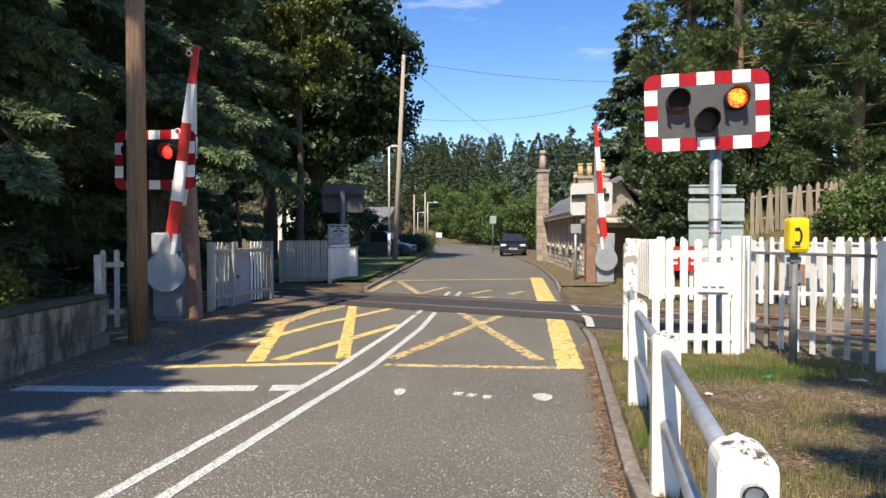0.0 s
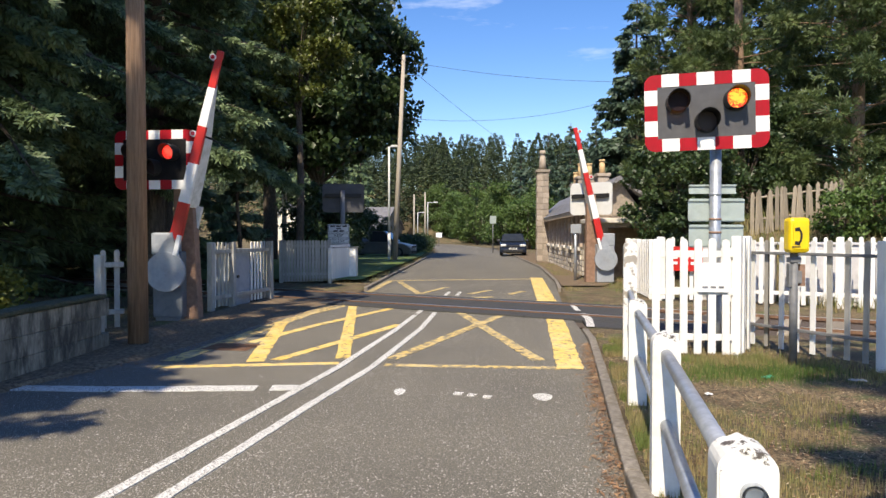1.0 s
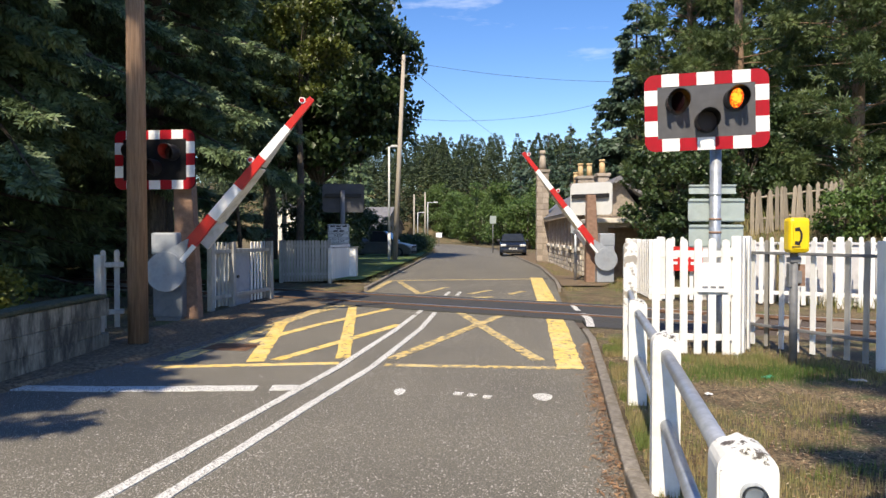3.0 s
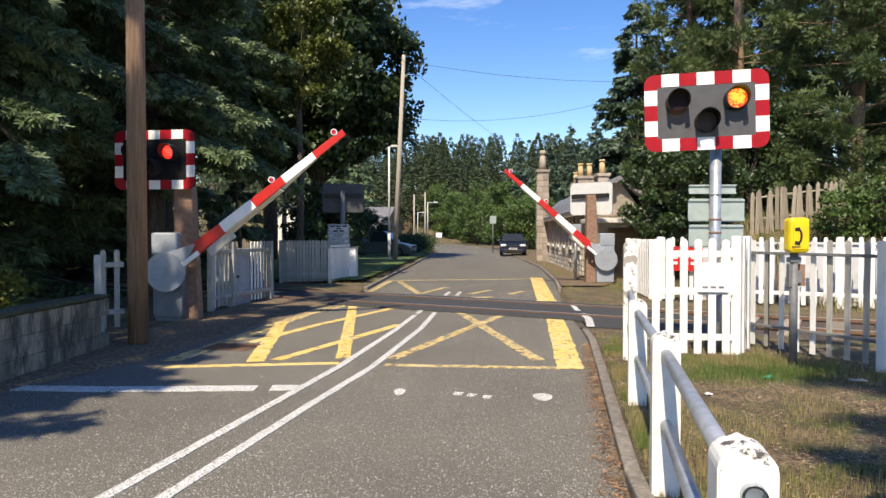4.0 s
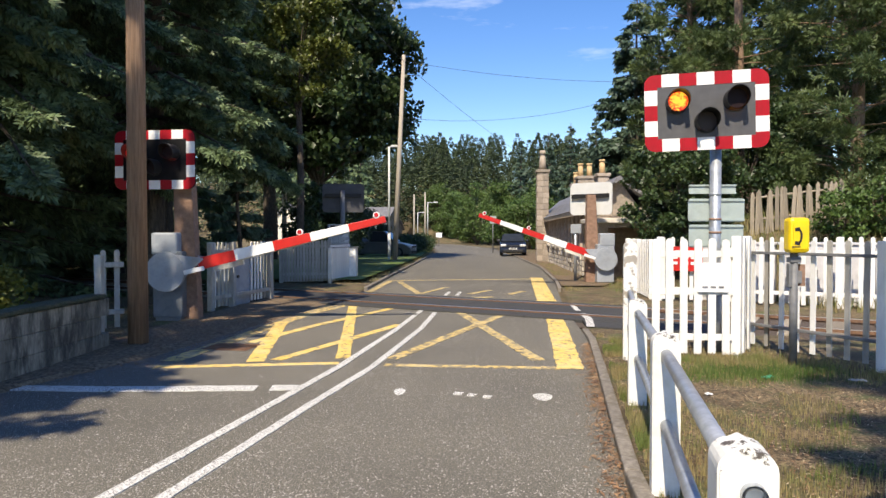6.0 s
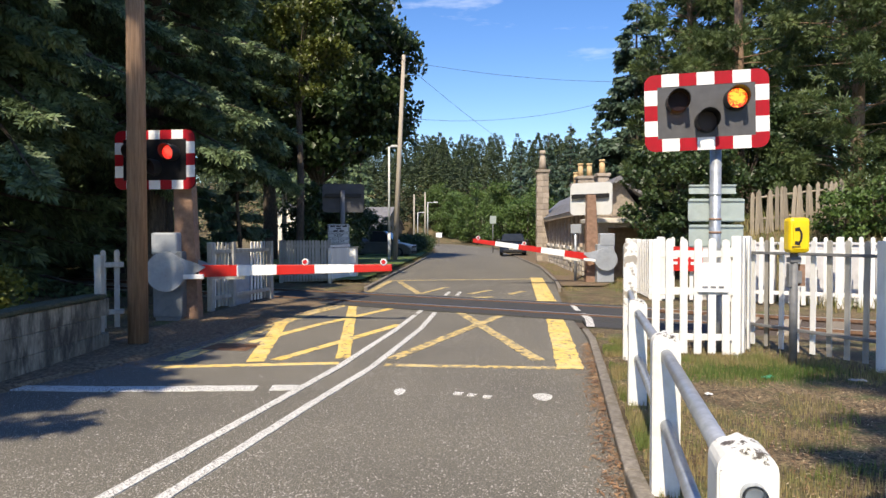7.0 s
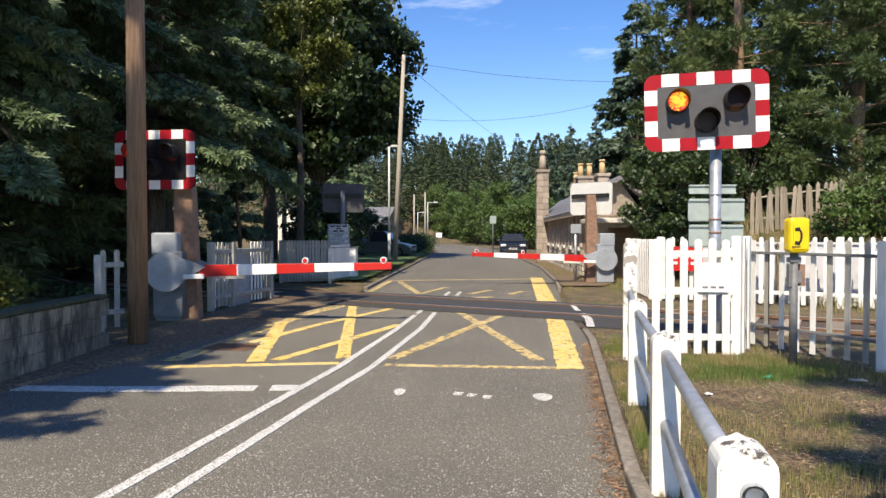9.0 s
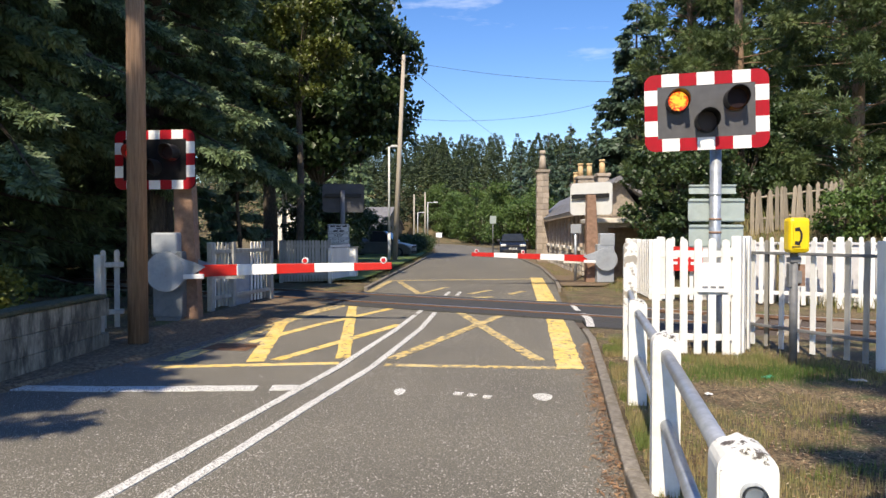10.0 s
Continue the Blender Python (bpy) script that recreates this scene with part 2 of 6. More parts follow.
M["dry"] = mat("dry", (0.16, 0.075, 0.035), (0.34, 0.22, 0.12), 4.0, 0.9, 0.0, island=0.4)


def glow(name, c_hot, c_rim, strength, radius):
    """A lit lamp lens: hot in the middle, redder at its rim, with the speckle of its many small prisms."""
    m = bpy.data.materials.new(name)
    m.use_nodes = True
    n, k = m.node_tree.nodes, m.node_tree.links
    b = n["Principled BSDF"]
    co = n.new("ShaderNodeTexCoord")
    ln = n.new("ShaderNodeVectorMath")
    ln.operation = "LENGTH"
    k.new(co.outputs["Object"], ln.inputs[0])
    vo = n.new("ShaderNodeTexVoronoi")
    vo.inputs["Scale"].default_value = 55
    k.new(co.outputs["Object"], vo.inputs["Vector"])
    ml = n.new("ShaderNodeMath")
    ml.operation = "MULTIPLY_ADD"
    ml.inputs[1].default_value, ml.inputs[2].default_value = 0.8, -0.36
    sp = n.new("ShaderNodeSeparateColor")
    k.new(vo.outputs["Color"], sp.inputs["Color"])
    k.new(sp.outputs[0], ml.inputs[0])
    dv = n.new("ShaderNodeMath")
    dv.operation = "DIVIDE"
    dv.inputs[1].default_value = radius
    k.new(ln.outputs["Value"], dv.inputs[0])
    ad = n.new("ShaderNodeMath")
    ad.operation = "ADD"
    k.new(dv.outputs[0], ad.inputs[0])
    k.new(ml.outputs[0], ad.inputs[1])
    rp = n.new("ShaderNodeValToRGB")
    rp.color_ramp.elements[0].position, rp.color_ramp.elements[1].position = 0.50, 0.95
    rp.color_ramp.elements[0].color, rp.color_ramp.elements[1].color = (*c_hot, 1), (*c_rim, 1)
    k.new(ad.outputs[0], rp.inputs["Fac"])
    k.new(rp.outputs["Color"], b.inputs["Emission Color"])
    b.inputs["Emission Strength"].default_value = strength
    b.inputs["Base Color"].default_value = (0.05, 0.005, 0.005, 1)
    b.inputs["Roughness"].default_value = 0.3
    return m


M["lens_lit"] = glow("lens_lit", (1.0, 0.64, 0.05), (0.85, 0.03, 0.004), 1.0, 0.125)
M["lens_lit_red"] = glow("lens_lit_red", (1.0, 0.10, 0.06), (0.8, 0.005, 0.006), 1.0, 0.125)
M["lens_dark"] = mat("lens_dark", (0.010, 0.003, 0.004), (0.016, 0.004, 0.005), 30, 0.5, 0.1, 90, spec=0.2)
M["lens_amber_dark"] = mat("lens_amber_dark", (0.018, 0.006, 0.005), (0.025, 0.008, 0.006), 30, 0.5, 0.1, 90)
M["lamp_red"] = mat("lamp_red", (0.40, 0.01, 0.02), (0.5, 0.02, 0.03), 30, 0.2, 0.05, 90)
M["lamp_clear"] = mat("lamp_clear", (0.70, 0.72, 0.74), (0.8, 0.8, 0.8), 30, 0.1, 0.05, 90)
M["sign_white"] = mat("sign_white", (0.60, 0.61, 0.60), (0.66, 0.67, 0.66), 5, 0.5, 0.05, 50)


# ---- mesh helpers ----
def box(bm, c, s, rot=None, bevel=0.0, mi=0):
    r = bmesh.ops.create_cube(bm, size=1)
    vs = r["verts"]
    m = Matrix.Translation(c) @ (rot or Matrix.Identity(4)) @ Matrix.Diagonal((*s, 1))
    bmesh.ops.transform(bm, matrix=m, verts=vs)
    fs = list({f for v in vs for f in v.link_faces})
    for f in fs:
        f.material_index = mi
    if bevel:
        es = list({e for v in vs for e in v.link_edges})
        r = bmesh.ops.bevel(bm, geom=es, offset=bevel, segments=2, affect="EDGES", profile=0.5)
        for f in r["faces"]:
            f.material_index = mi
    return bm


def tube(bm, p0, p1, r0, r1=None, n=14, caps=True, mi=0):
    p0, p1 = Vector(p0), Vector(p1)
    r1 = r0 if r1 is None else r1
    d = p1 - p0
    r = bmesh.ops.create_cone(bm, cap_ends=caps, segments=n, radius1=r0, radius2=max(r1, 1e-4), depth=d.length)
    m = Matrix.Translation((p0 + p1) / 2) @ d.to_track_quat("Z", "Y").to_matrix().to_4x4()
    bmesh.ops.transform(bm, matrix=m, verts=r["verts"])
    for f in {f for v in r["verts"] for f in v.link_faces}:
        f.material_index = mi
        f.smooth = len(f.verts) == 4
    return bm


def prism(bm, pts, axis, a, b, mi=0):
    """A polygon drawn in the plane across an axis ('x','y','z'), from a to b along that axis."""
    def at(p, q):
        return {"x": (q, p[0], p[1]), "y": (p[0], q, p[1]), "z": (p[0], p[1], q)}[axis]
    lo, hi = [bm.verts.new(at(p, a)) for p in pts], [bm.verts.new(at(p, b)) for p in pts]
    k = len(pts)
    fs = [bm.faces.new(lo), bm.faces.new(hi)] + [bm.faces.new((lo[i], lo[(i + 1) % k], hi[(i + 1) % k], hi[i])) for i in range(k)]
    for f in fs:
        f.material_index = mi
    bmesh.ops.recalc_face_normals(bm, faces=fs)
    return bm


def part(name, bm, material, parent=None, label="", at=None, bevel=0.0):
    if bevel:
        bmesh.ops.bevel(bm, geom=list(bm.edges), offset=bevel, segments=2, affect="EDGES", profile=0.5)
    me = bpy.data.meshes.new(name)
    bm.to_mesh(me)
    bm.free()
    for mm in (material if isinstance(material, (list, tuple)) else [material]):
        me.materials.append(M[mm])
    ob = new(name, me)
    if parent:
        ob.parent = parent
    if at is not None:
        ob.matrix_basis = at
    if label:
        ob["label"] = label
    return ob


def share(ob, parent, m):
    """Another piece on the same mesh."""
    o = new(ob.name.split(".")[0], ob.data)
    o.parent = parent
    o.matrix_basis = m
    return o


def thing(name, m, label, category, group="", kind=""):
    ob = new(name)
    ob.empty_display_size = 0.2
    ob.matrix_basis = m
    return tagged(ob, label, category, group, kind)


def raw(name, verts, faces, material, parent=None, smooth=False):
    """A mesh straight from arrays."""
    me = bpy.data.meshes.new(name)
    me.from_pydata(verts, [], faces)
    for mm in (material if isinstance(material, (list, tuple)) else [material]):
        me.materials.append(M[mm])
    if smooth:
        me.polygons.foreach_set("use_smooth", [True] * len(me.polygons))
    me.update()
    ob = new(name, me)
    if parent:
        ob.parent = parent
    return ob


def B():
    return bmesh.new()


def interp(line, y):
    ys = [p[1] for p in line]
    return float(np.interp(y, ys, [p[0] for p in line]))


# ---- ground, road, track ----
LEFT = [(-4.9, -12), (-4.5, 0), (-4.05, 6.3), (-3.45, 8.0), (-2.95, 11.0), (-2.0, 16.7), (-1.75, 23.3), (-0.6, 50), (-0.8, 70), (-5.0, 95), (-14, 115)]
RIGHT = [(0.75, -12), (0.95, 2.5), (1.02, 3.7), (1.225, 4.9), (1.61, 7.1), (2.0, 9.4), (2.4, 13.5), (3.35, 20.5), (4.15, 29.2), (4.8, 50), (5.2, 70), (2.0, 100), (-6, 122)]
TRACK_O, TRACK_U, TRACK_N = Vector((0.0, 14.25, 0)), Vector((0.866, -0.5, 0)), Vector((0.5, 0.866, 0))


GZ = 0.018        # the land beside the road stands this little above it


def smooth(t):
    t = min(1, max(0, t))
    return t * t * (3 - 2 * t)


def rise(x, y):
    """Height of the land away from the road."""
    d = 0.5 * x + 0.866 * y - 15.2
    h = 1.9 * smooth((d - 1.5) / 6) * smooth((x - 6.2) / 2.4) * (1 - smooth((y - 25) / 5))
    h += 14.5 * smooth((y - 106) / 70) + 10 * smooth((y - 200) / 150)
    h += 0.3 * smooth((-6.0 - x) / 5) * smooth((y - 5) / 6) * (1 - smooth((y - 13) / 3))
    return h


def make_ground():
    ys = sorted(set([-60, -30, -12, -6] + [round(v * 0.5 - 3, 2) for v in range(0, 62)] + list(range(29, 80, 3)) + list(range(80, 300, 10)) + [330, 380, 450, 600, 900, 1500, 2600]))
    lo = [-2500, -900, -400, -200, -120, -80, -60, -45, -34, -26, -20, -16, -13, -11, -9.5, -8.2, -7, -6, -5, -4, -3.2, -2.5, -1.9, -1.4, -1, -0.7, -0.45, -0.25, -0.125, -0.12]
    hi = [-v for v in reversed(lo)]
    rows, verts, faces = [], [], []
    for y in ys:
        a, b = interp(LEFT, y), interp(RIGHT, y)
        xs = [a + v for v in lo] + [a + 0.06, (a + b) / 2, b - 0.06] + [b + v for v in hi]
        row = []
        for i, x in enumerate(xs):
            inner = len(lo) - 1 <= i <= len(lo) + 3
            z = -0.06 if inner else GZ + rise(x, y)
            if not inner and abs(x) < 40:
                e = min(abs(x - a), abs(x - b))
                z += 0.018 * smooth(e / 1.5) * noise.noise((x * 0.9, y * 0.9, 0)) + 0.008 * noise.noise((x * 4, y * 4, 3))
                d = abs((Vector((x, y, 0)) - TRACK_O).dot(TRACK_N))
                z = z * smooth((d - 1.6) / 0.7) - 0.03 * (1 - smooth((d - 1.6) / 0.7))
            row.append(len(verts))
            verts.append((x, y, z))
        rows.append(row)
    for p, q in zip(rows, rows[1:]):
        for i in range(len(p) - 1):
            faces.append((p[i], p[i + 1], q[i + 1], q[i]))
    g = raw("ground", verts, faces, "ground", smooth=True)
    tagged(g, "dry brown earth with thin patchy grass", "ground", kind="structure")
    return g


def strip(name, line_a, line_b, ys, z, material, kind="structure", label="", category="", edge=None):
    verts, faces = [], []
    for y in ys:
        a, b = interp(line_a, y), interp(line_b, y)
        for k in range(7):
            verts.append((a + (b - a) * k / 6, y, z if k < 6 or edge is None else edge))
    for j in range(len(ys) - 1):
        for k in range(6):
            i = j * 7 + k
            faces.append((i, i + 1, i + 8, i + 7))
    ob = raw(name, verts, faces, material)
    return tagged(ob, label, category, kind=kind)


make_ground()
road_ys = [v * 0.75 - 12 for v in range(0, 100)] + [65, 70, 78, 86, 95, 105, 115]
strip("road", LEFT, RIGHT, road_ys, 0.0, "asphalt", label="worn grey asphalt road surface", category="road")
strip("lawn", [(-9, 20), (-9.5, 60), (-14, 75)], [(interp(LEFT, 20) - 0.5, 20), (interp(LEFT, 40) - 0.4, 40), (interp(LEFT, 60) - 0.3, 60), (-0.95, 75)], [20 + 2 * v for v in range(28)], 0.13, "lawn", label="mown green grass verge beside the road", category="lawn")
strip("pavement", [(-4.75, -8), (-4.3, 6.3), (-4.45, 9), (-4.3, 12), (-3.9, 15)], [(p[0] + 0.015, p[1]) for p in LEFT], [v * 0.5 - 8 for v in range(47)], 0.036, "dirt", label="gritty footway strewn with brown needles", category="pavement", edge=-0.004)
strip("footway", [(p[0] + 0.13, p[1]) for p in RIGHT], [(4.35, 18.4), (5.0, 20), (6.4, 30), (7.2, 50)], [18.4 + v for v in range(32)], 0.066, "dirt", label="gravelly footway before the station house", category="pavement")


def track_point(along, across, z):
    p = TRACK_O + TRACK_U * along + TRACK_N * across
    return (p.x, p.y, z)


def make_track():
    bm = B()
    q = [bm.verts.new(track_point(a, c, -0.012 if abs(c) < 1.5 else -0.028)) for a, c in ((-60, -1.9), (60, -1.9), (60, 1.9), (-60, 1.9))]
    bm.faces.new(q)
    tagged(part("track_bed", bm, "ballast"), "brown stone ballast under the railway track", "ballast", kind="structure")
    t = thing("railway_track", pose(0, 0, 0), "single railway track with rusty rails", "railway track", kind="structure")
    for c in (-0.7525, 0.7525):
        bm = B()
        rot = Matrix.Rotation(radians(-30), 4, "Z")
        ctr = TRACK_O + TRACK_N * c
        box(bm, (ctr.x, ctr.y, 0.025), (120, 0.07, 0.05), rot)
        box(bm, (ctr.x, ctr.y, 0.051), (120, 0.055, 0.006), rot, mi=1)
        box(bm, (ctr.x, ctr.y, -0.05), (120, 0.018, 0.1), rot)
        part("rail", bm, ["rail", "rail_top"], t)
    bm = B()
    box(bm, (0, 0, -0.075), (0.25, 2.5, 0.15), bevel=0.01)
    first = part("sleeper", bm, "wood_old", t)
    rot = Matrix.Rotation(radians(-30), 4, "Z")
    first.matrix_basis = Matrix.Translation(track_point(3.9, 0, 0.005)) @ rot
    for i in range(1, 22):
        share(first, t, Matrix.Translation(track_point(3.9 + 0.65 * i, 0, 0.005)) @ rot)
    for i in range(12):
        share(first, t, Matrix.Translation(track_point(-3.9 - 0.65 * i, 0, 0.005)) @ rot)
    # the dark made-up surface over the crossing, between and beside the rails
    for name, c0, c1 in (("crossing_panel", -0.69, 0.69), ("crossing_panel", -1.35, -0.815), ("crossing_panel", 0.815, 1.25)):
        for a in (-3.0, -1.2, 0.6, 2.4):
            bm = B()
            ctr = TRACK_O + TRACK_U * (a + 0.9) + TRACK_N * ((c0 + c1) / 2)
            box(bm, (ctr.x, ctr.y, -0.02), (1.79, c1 - c0, 0.1), rot, bevel=0.01)
            tagged(part(name, bm, "asphalt_dark"), "dark bituminous crossing panel between the rails", "crossing panel", "crossing panels", "structure")
    bm = B()
    prism(bm, [(2.25, 10.6), (3.6, 9.7), (5.0, 10.6), (4.6, 12.0), (2.5, 13.1)], "z", -0.05, 0.024)
    tagged(part("apron", bm, "asphalt_dark"), "dark tarmac apron beside the crossing", "apron", kind="structure")
    bm = B()
    prism(bm, [(-2.9, 13.4), (-2.3, 16.6), (-3.9, 17.4), (-4.3, 15.3)], "z", -0.05, 0.024)
    tagged(part("apron", bm, "asphalt_dark"), "dark tarmac apron beside the crossing", "apron", kind="structure")


make_track()


def kerb_run(line, y0, y1, side, label, top=0.075):
    t = thing("kerb", pose(0, 0, 0), label, "kerb", kind="structure")
    bm = B()
    box(bm, (0, 0, 0), (0.1, 0.885, 0.16), bevel=0.014)
    first, y, i = None, y0, 0
    while y < y1:
        x0, x1 = interp(line, y), interp(line, y + 0.9)
        a = math.atan2(x1 - x0, 0.9)
        m = Matrix.Translation(((x0 + x1) / 2 + side * 0.062, y + 0.45, top - 0.08 + 0.006 * noise.noise((y, side, 1)))) @ Matrix.Rotation(-a, 4, "Z") @ Matrix.Rotation(0.01 * noise.noise((y, 4, 1)), 4, "Y")
        if first is None:
            first = part("kerb_stone", bm, "kerb", t)
            first.matrix_basis = m
        else:
            share(first, t, m)
        y += 0.9 * math.cos(a)


kerb_run(RIGHT, 0.5, 10.2, 1, "narrow worn concrete kerb stones beside the verge", 0.028)
kerb_run(RIGHT, 17.8, 45, 1, "pale concrete kerb stones before the station")
kerb_run(LEFT, 17.8, 50, -1, "concrete kerb stones along the grass")

MARKS = [
    ("yellow_line", "yellow_paint", 0.13, [(-3.15, 7.42), (-1.17, 7.65)]),
    ("yellow_line", "yellow_worn", 0.13, [(-0.65, 7.55), (1.26, 7.36)]),
    ("yellow_line", "yellow_worn", 0.24, [(-3.12, 7.76), (-2.78, 10.16), (-2.28, 13.88)]),
    ("yellow_line", "yellow_paint", 0.2, [(-2.66, 11.27), (-2.14, 7.72)]),
    ("yellow_line", "yellow_paint", 0.17, [(-1.9, 14.45), (-1.17, 7.93)]),
    ("yellow_line", "yellow_paint", 0.15, [(-2.58, 9.09), (-2.02, 10.85), (-0.82, 13.77)]),
    ("yellow_line", "yellow_paint", 0.15, [(-1.93, 7.83), (-1.4, 9.14), (-0.7, 10.92)]),
    ("yellow_line", "yellow_worn", 0.15, [(-2.44, 12.31), (-1.96, 13.88)]),
    ("yellow_line", "yellow_worn", 0.16, [(-0.6, 7.9), (1.13, 12.4)]),
    ("yellow_line", "yellow_worn", 0.16, [(0.24, 13.05), (1.1, 7.79)]),
    ("yellow_line", "yellow_paint", 0.29, [(1.37, 7.3), (1.95, 11.89)]),
    ("yellow_line", "yellow_worn", 0.25, [(2.04, 12.4), (2.23, 13.99)]),
    ("yellow_line", "yellow_paint", 0.4, [(2.24, 14.7), (3.11, 22.74)]),
    ("yellow_line", "yellow_worn", 0.15, [(-1.66, 21.35), (3.03, 22.16)]),
    ("yellow_line", "yellow_worn", 0.18, [(-1.9, 16.5), (-1.64, 21.09)]),
    ("yellow_line", "yellow_worn", 0.16, [(-1.33, 20.84), (-0.56, 16.5)]),
    ("yellow_line", "yellow_worn", 0.22, [(0.39, 15.34), (1.12, 15.76)]),
    ("yellow_line", "yellow_worn", 0.16, [(0.63, 16.5), (1.23, 17.67)]),
    ("yellow_line", "yellow_worn", 0.16, [(1.57, 16.35), (2.03, 17.32)]),
    ("yellow_line", "yellow_worn", 0.14, [(-0.54, 16.66), (0.09, 18.62)]),
    ("white_line", "white_paint", 0.085, [(-2.03, 3.0), (-1.87, 3.7), (-1.475, 5.71), (-1.14, 7.42), (-0.72, 10.28), (-0.5, 12.22)]),
    ("white_line", "white_paint", 0.085, [(-1.69, 3.0), (-1.54, 3.7), (-1.14, 5.71), (-0.77, 7.42), (-0.34, 10.46), (-0.15, 12.58)]),
    ("white_line", "white_paint", 0.085, [(-0.47, 12.4), (-0.41, 12.95)]),
    ("white_line", "white_paint", 0.085, [(0.05, 16.05), (0.16, 17.15)]),
    ("white_line", "white_paint", 0.085, [(0.32, 16.05), (0.44, 17.15)]),
    ("stop_line", "white_paint", 0.20, [(-4.01, 6.39), (-3.08, 6.34)]),
    ("stop_line", "white_paint", 0.20, [(-3.07, 6.34), (-1.75, 6.39)]),
    ("stop_line", "white_paint", 0.2, [(-1.62, 6.39), (-1.37, 6.41)]),
    ("white_line", "white_paint", 0.10, [(2.59, 13.66), (2.52, 12.67)]),
    ("white_line", "white_paint", 0.12, [(2.5, 12.22), (2.45, 11.42), (2.27, 10.46)]),
    ("white_line", "white_paint", 0.08, [(0.1, 6.18), (0.18, 6.16)]),
    ("white_line", "white_paint", 0.08, [(0.23, 6.12), (0.29, 6.09)]),
    ("white_line", "white_paint", 0.08, [(0.36, 6.05), (0.43, 6.03)]),
]


def make_marks():
    for no, (name, material, w, pts) in enumerate(MARKS):
        # subdivide, with slightly uneven edges as old thermoplastic has
        fine = []
        for (x0, y0), (x1, y1) in zip(pts, pts[1:]):
            n = max(2, int(math.hypot(x1 - x0, y1 - y0) / 0.12))
            fine += [(x0 + (x1 - x0) * i / n, y0 + (y1 - y0) * i / n) for i in range(n)]
        fine.append(pts[-1])
        verts, faces = [], []
        lift = 0.022 if pts[0][0] > 2.3 and name == "white_line" else 0.0   # these two lie on the apron
        for i, (x, y) in enumerate(fine):
            p, q = fine[max(0, i - 1)], fine[min(len(fine) - 1, i + 1)]
            d = Vector((q[0] - p[0], q[1] - p[1], 0)).normalized()
            s = Vector((d.y, -d.x, 0))
            for e, sg in ((0, -1), (1, 1)):
                j = w / 2 * (1 + 0.22 * noise.noise((x * 6, y * 6, e * 7)))
                v = Vector((x, y, 0)) + s * sg * j
                verts += [(v.x, v.y, lift), (v.x, v.y, lift + 0.004 + 0.0002 * no)]
        for i in range(len(fine) - 1):
            a = i * 4
            faces += [(a + 1, a + 3, a + 7, a + 5), (a, a + 1, a + 5, a + 4), (a + 2, a + 6, a + 7, a + 3)]
        ob = raw(name, verts, faces, material)
        nice = {"yellow_line": "worn yellow box-junction paint line on the road", "white_line": "worn white paint line on the road", "stop_line": "worn white stop line across the lane"}[name]
        tagged(ob, nice, "road marking", "road markings", "structure")
    for x, y, rx, ry in ((-0.4, 6.25, 0.05, 0.13), (0.89, 6.05, 0.085, 0.13)):
        bm = B()
        prism(bm, [(x + rx * math.cos(a) * (1 + 0.1 * math.sin(3 * a)), y + ry * math.sin(a)) for a in [k * math.tau / 18 for k in range(18)]], "z", 0, 0.005)
        tagged(part("road_dot", bm, "white_paint"), "white paint dot on the asphalt", "road marking", "road markings", "structure")
    bm = B()
    box(bm, (-2.72, 8.75, 0.0), (0.62, 0.5, 0.012), Matrix.Rotation(radians(-8), 4, "Z"))
    cover = tagged(part("manhole_cover", bm, "rail"), "rusty iron inspection cover set in the road", "manhole cover")
    for i in range(9):
        bm = B()
        box(bm, (0, 0, 0), (0.56, 0.025, 0.008))
        part("rib", bm, "rail", cover, at=Matrix.Translation((-2.72, 8.75, 0.009)) @ Matrix.Rotation(radians(-8), 4, "Z") @ Matrix.Translation((0, -0.2 + 0.05 * i, 0)))


make_marks()


# ---- crossing equipment ----
def yaw(x, y, z, deg):
    return pose(x, y, z, 0, 0, deg)


def rounded(w, h, r, n=5):
    pts = []
    for cx, cz, a0 in ((w / 2 - r, h / 2 - r, 0), (-w / 2 + r, h / 2 - r, 90), (-w / 2 + r, -h / 2 + r, 180), (w / 2 - r, -h / 2 + r, 270)):
        pts += [(cx + r * math.cos(radians(a0 + 90 * i / n)), cz + r * math.sin(radians(a0 + 90 * i / n))) for i in range(n + 1)]
    return pts


LAMPS = []
FALLING = []


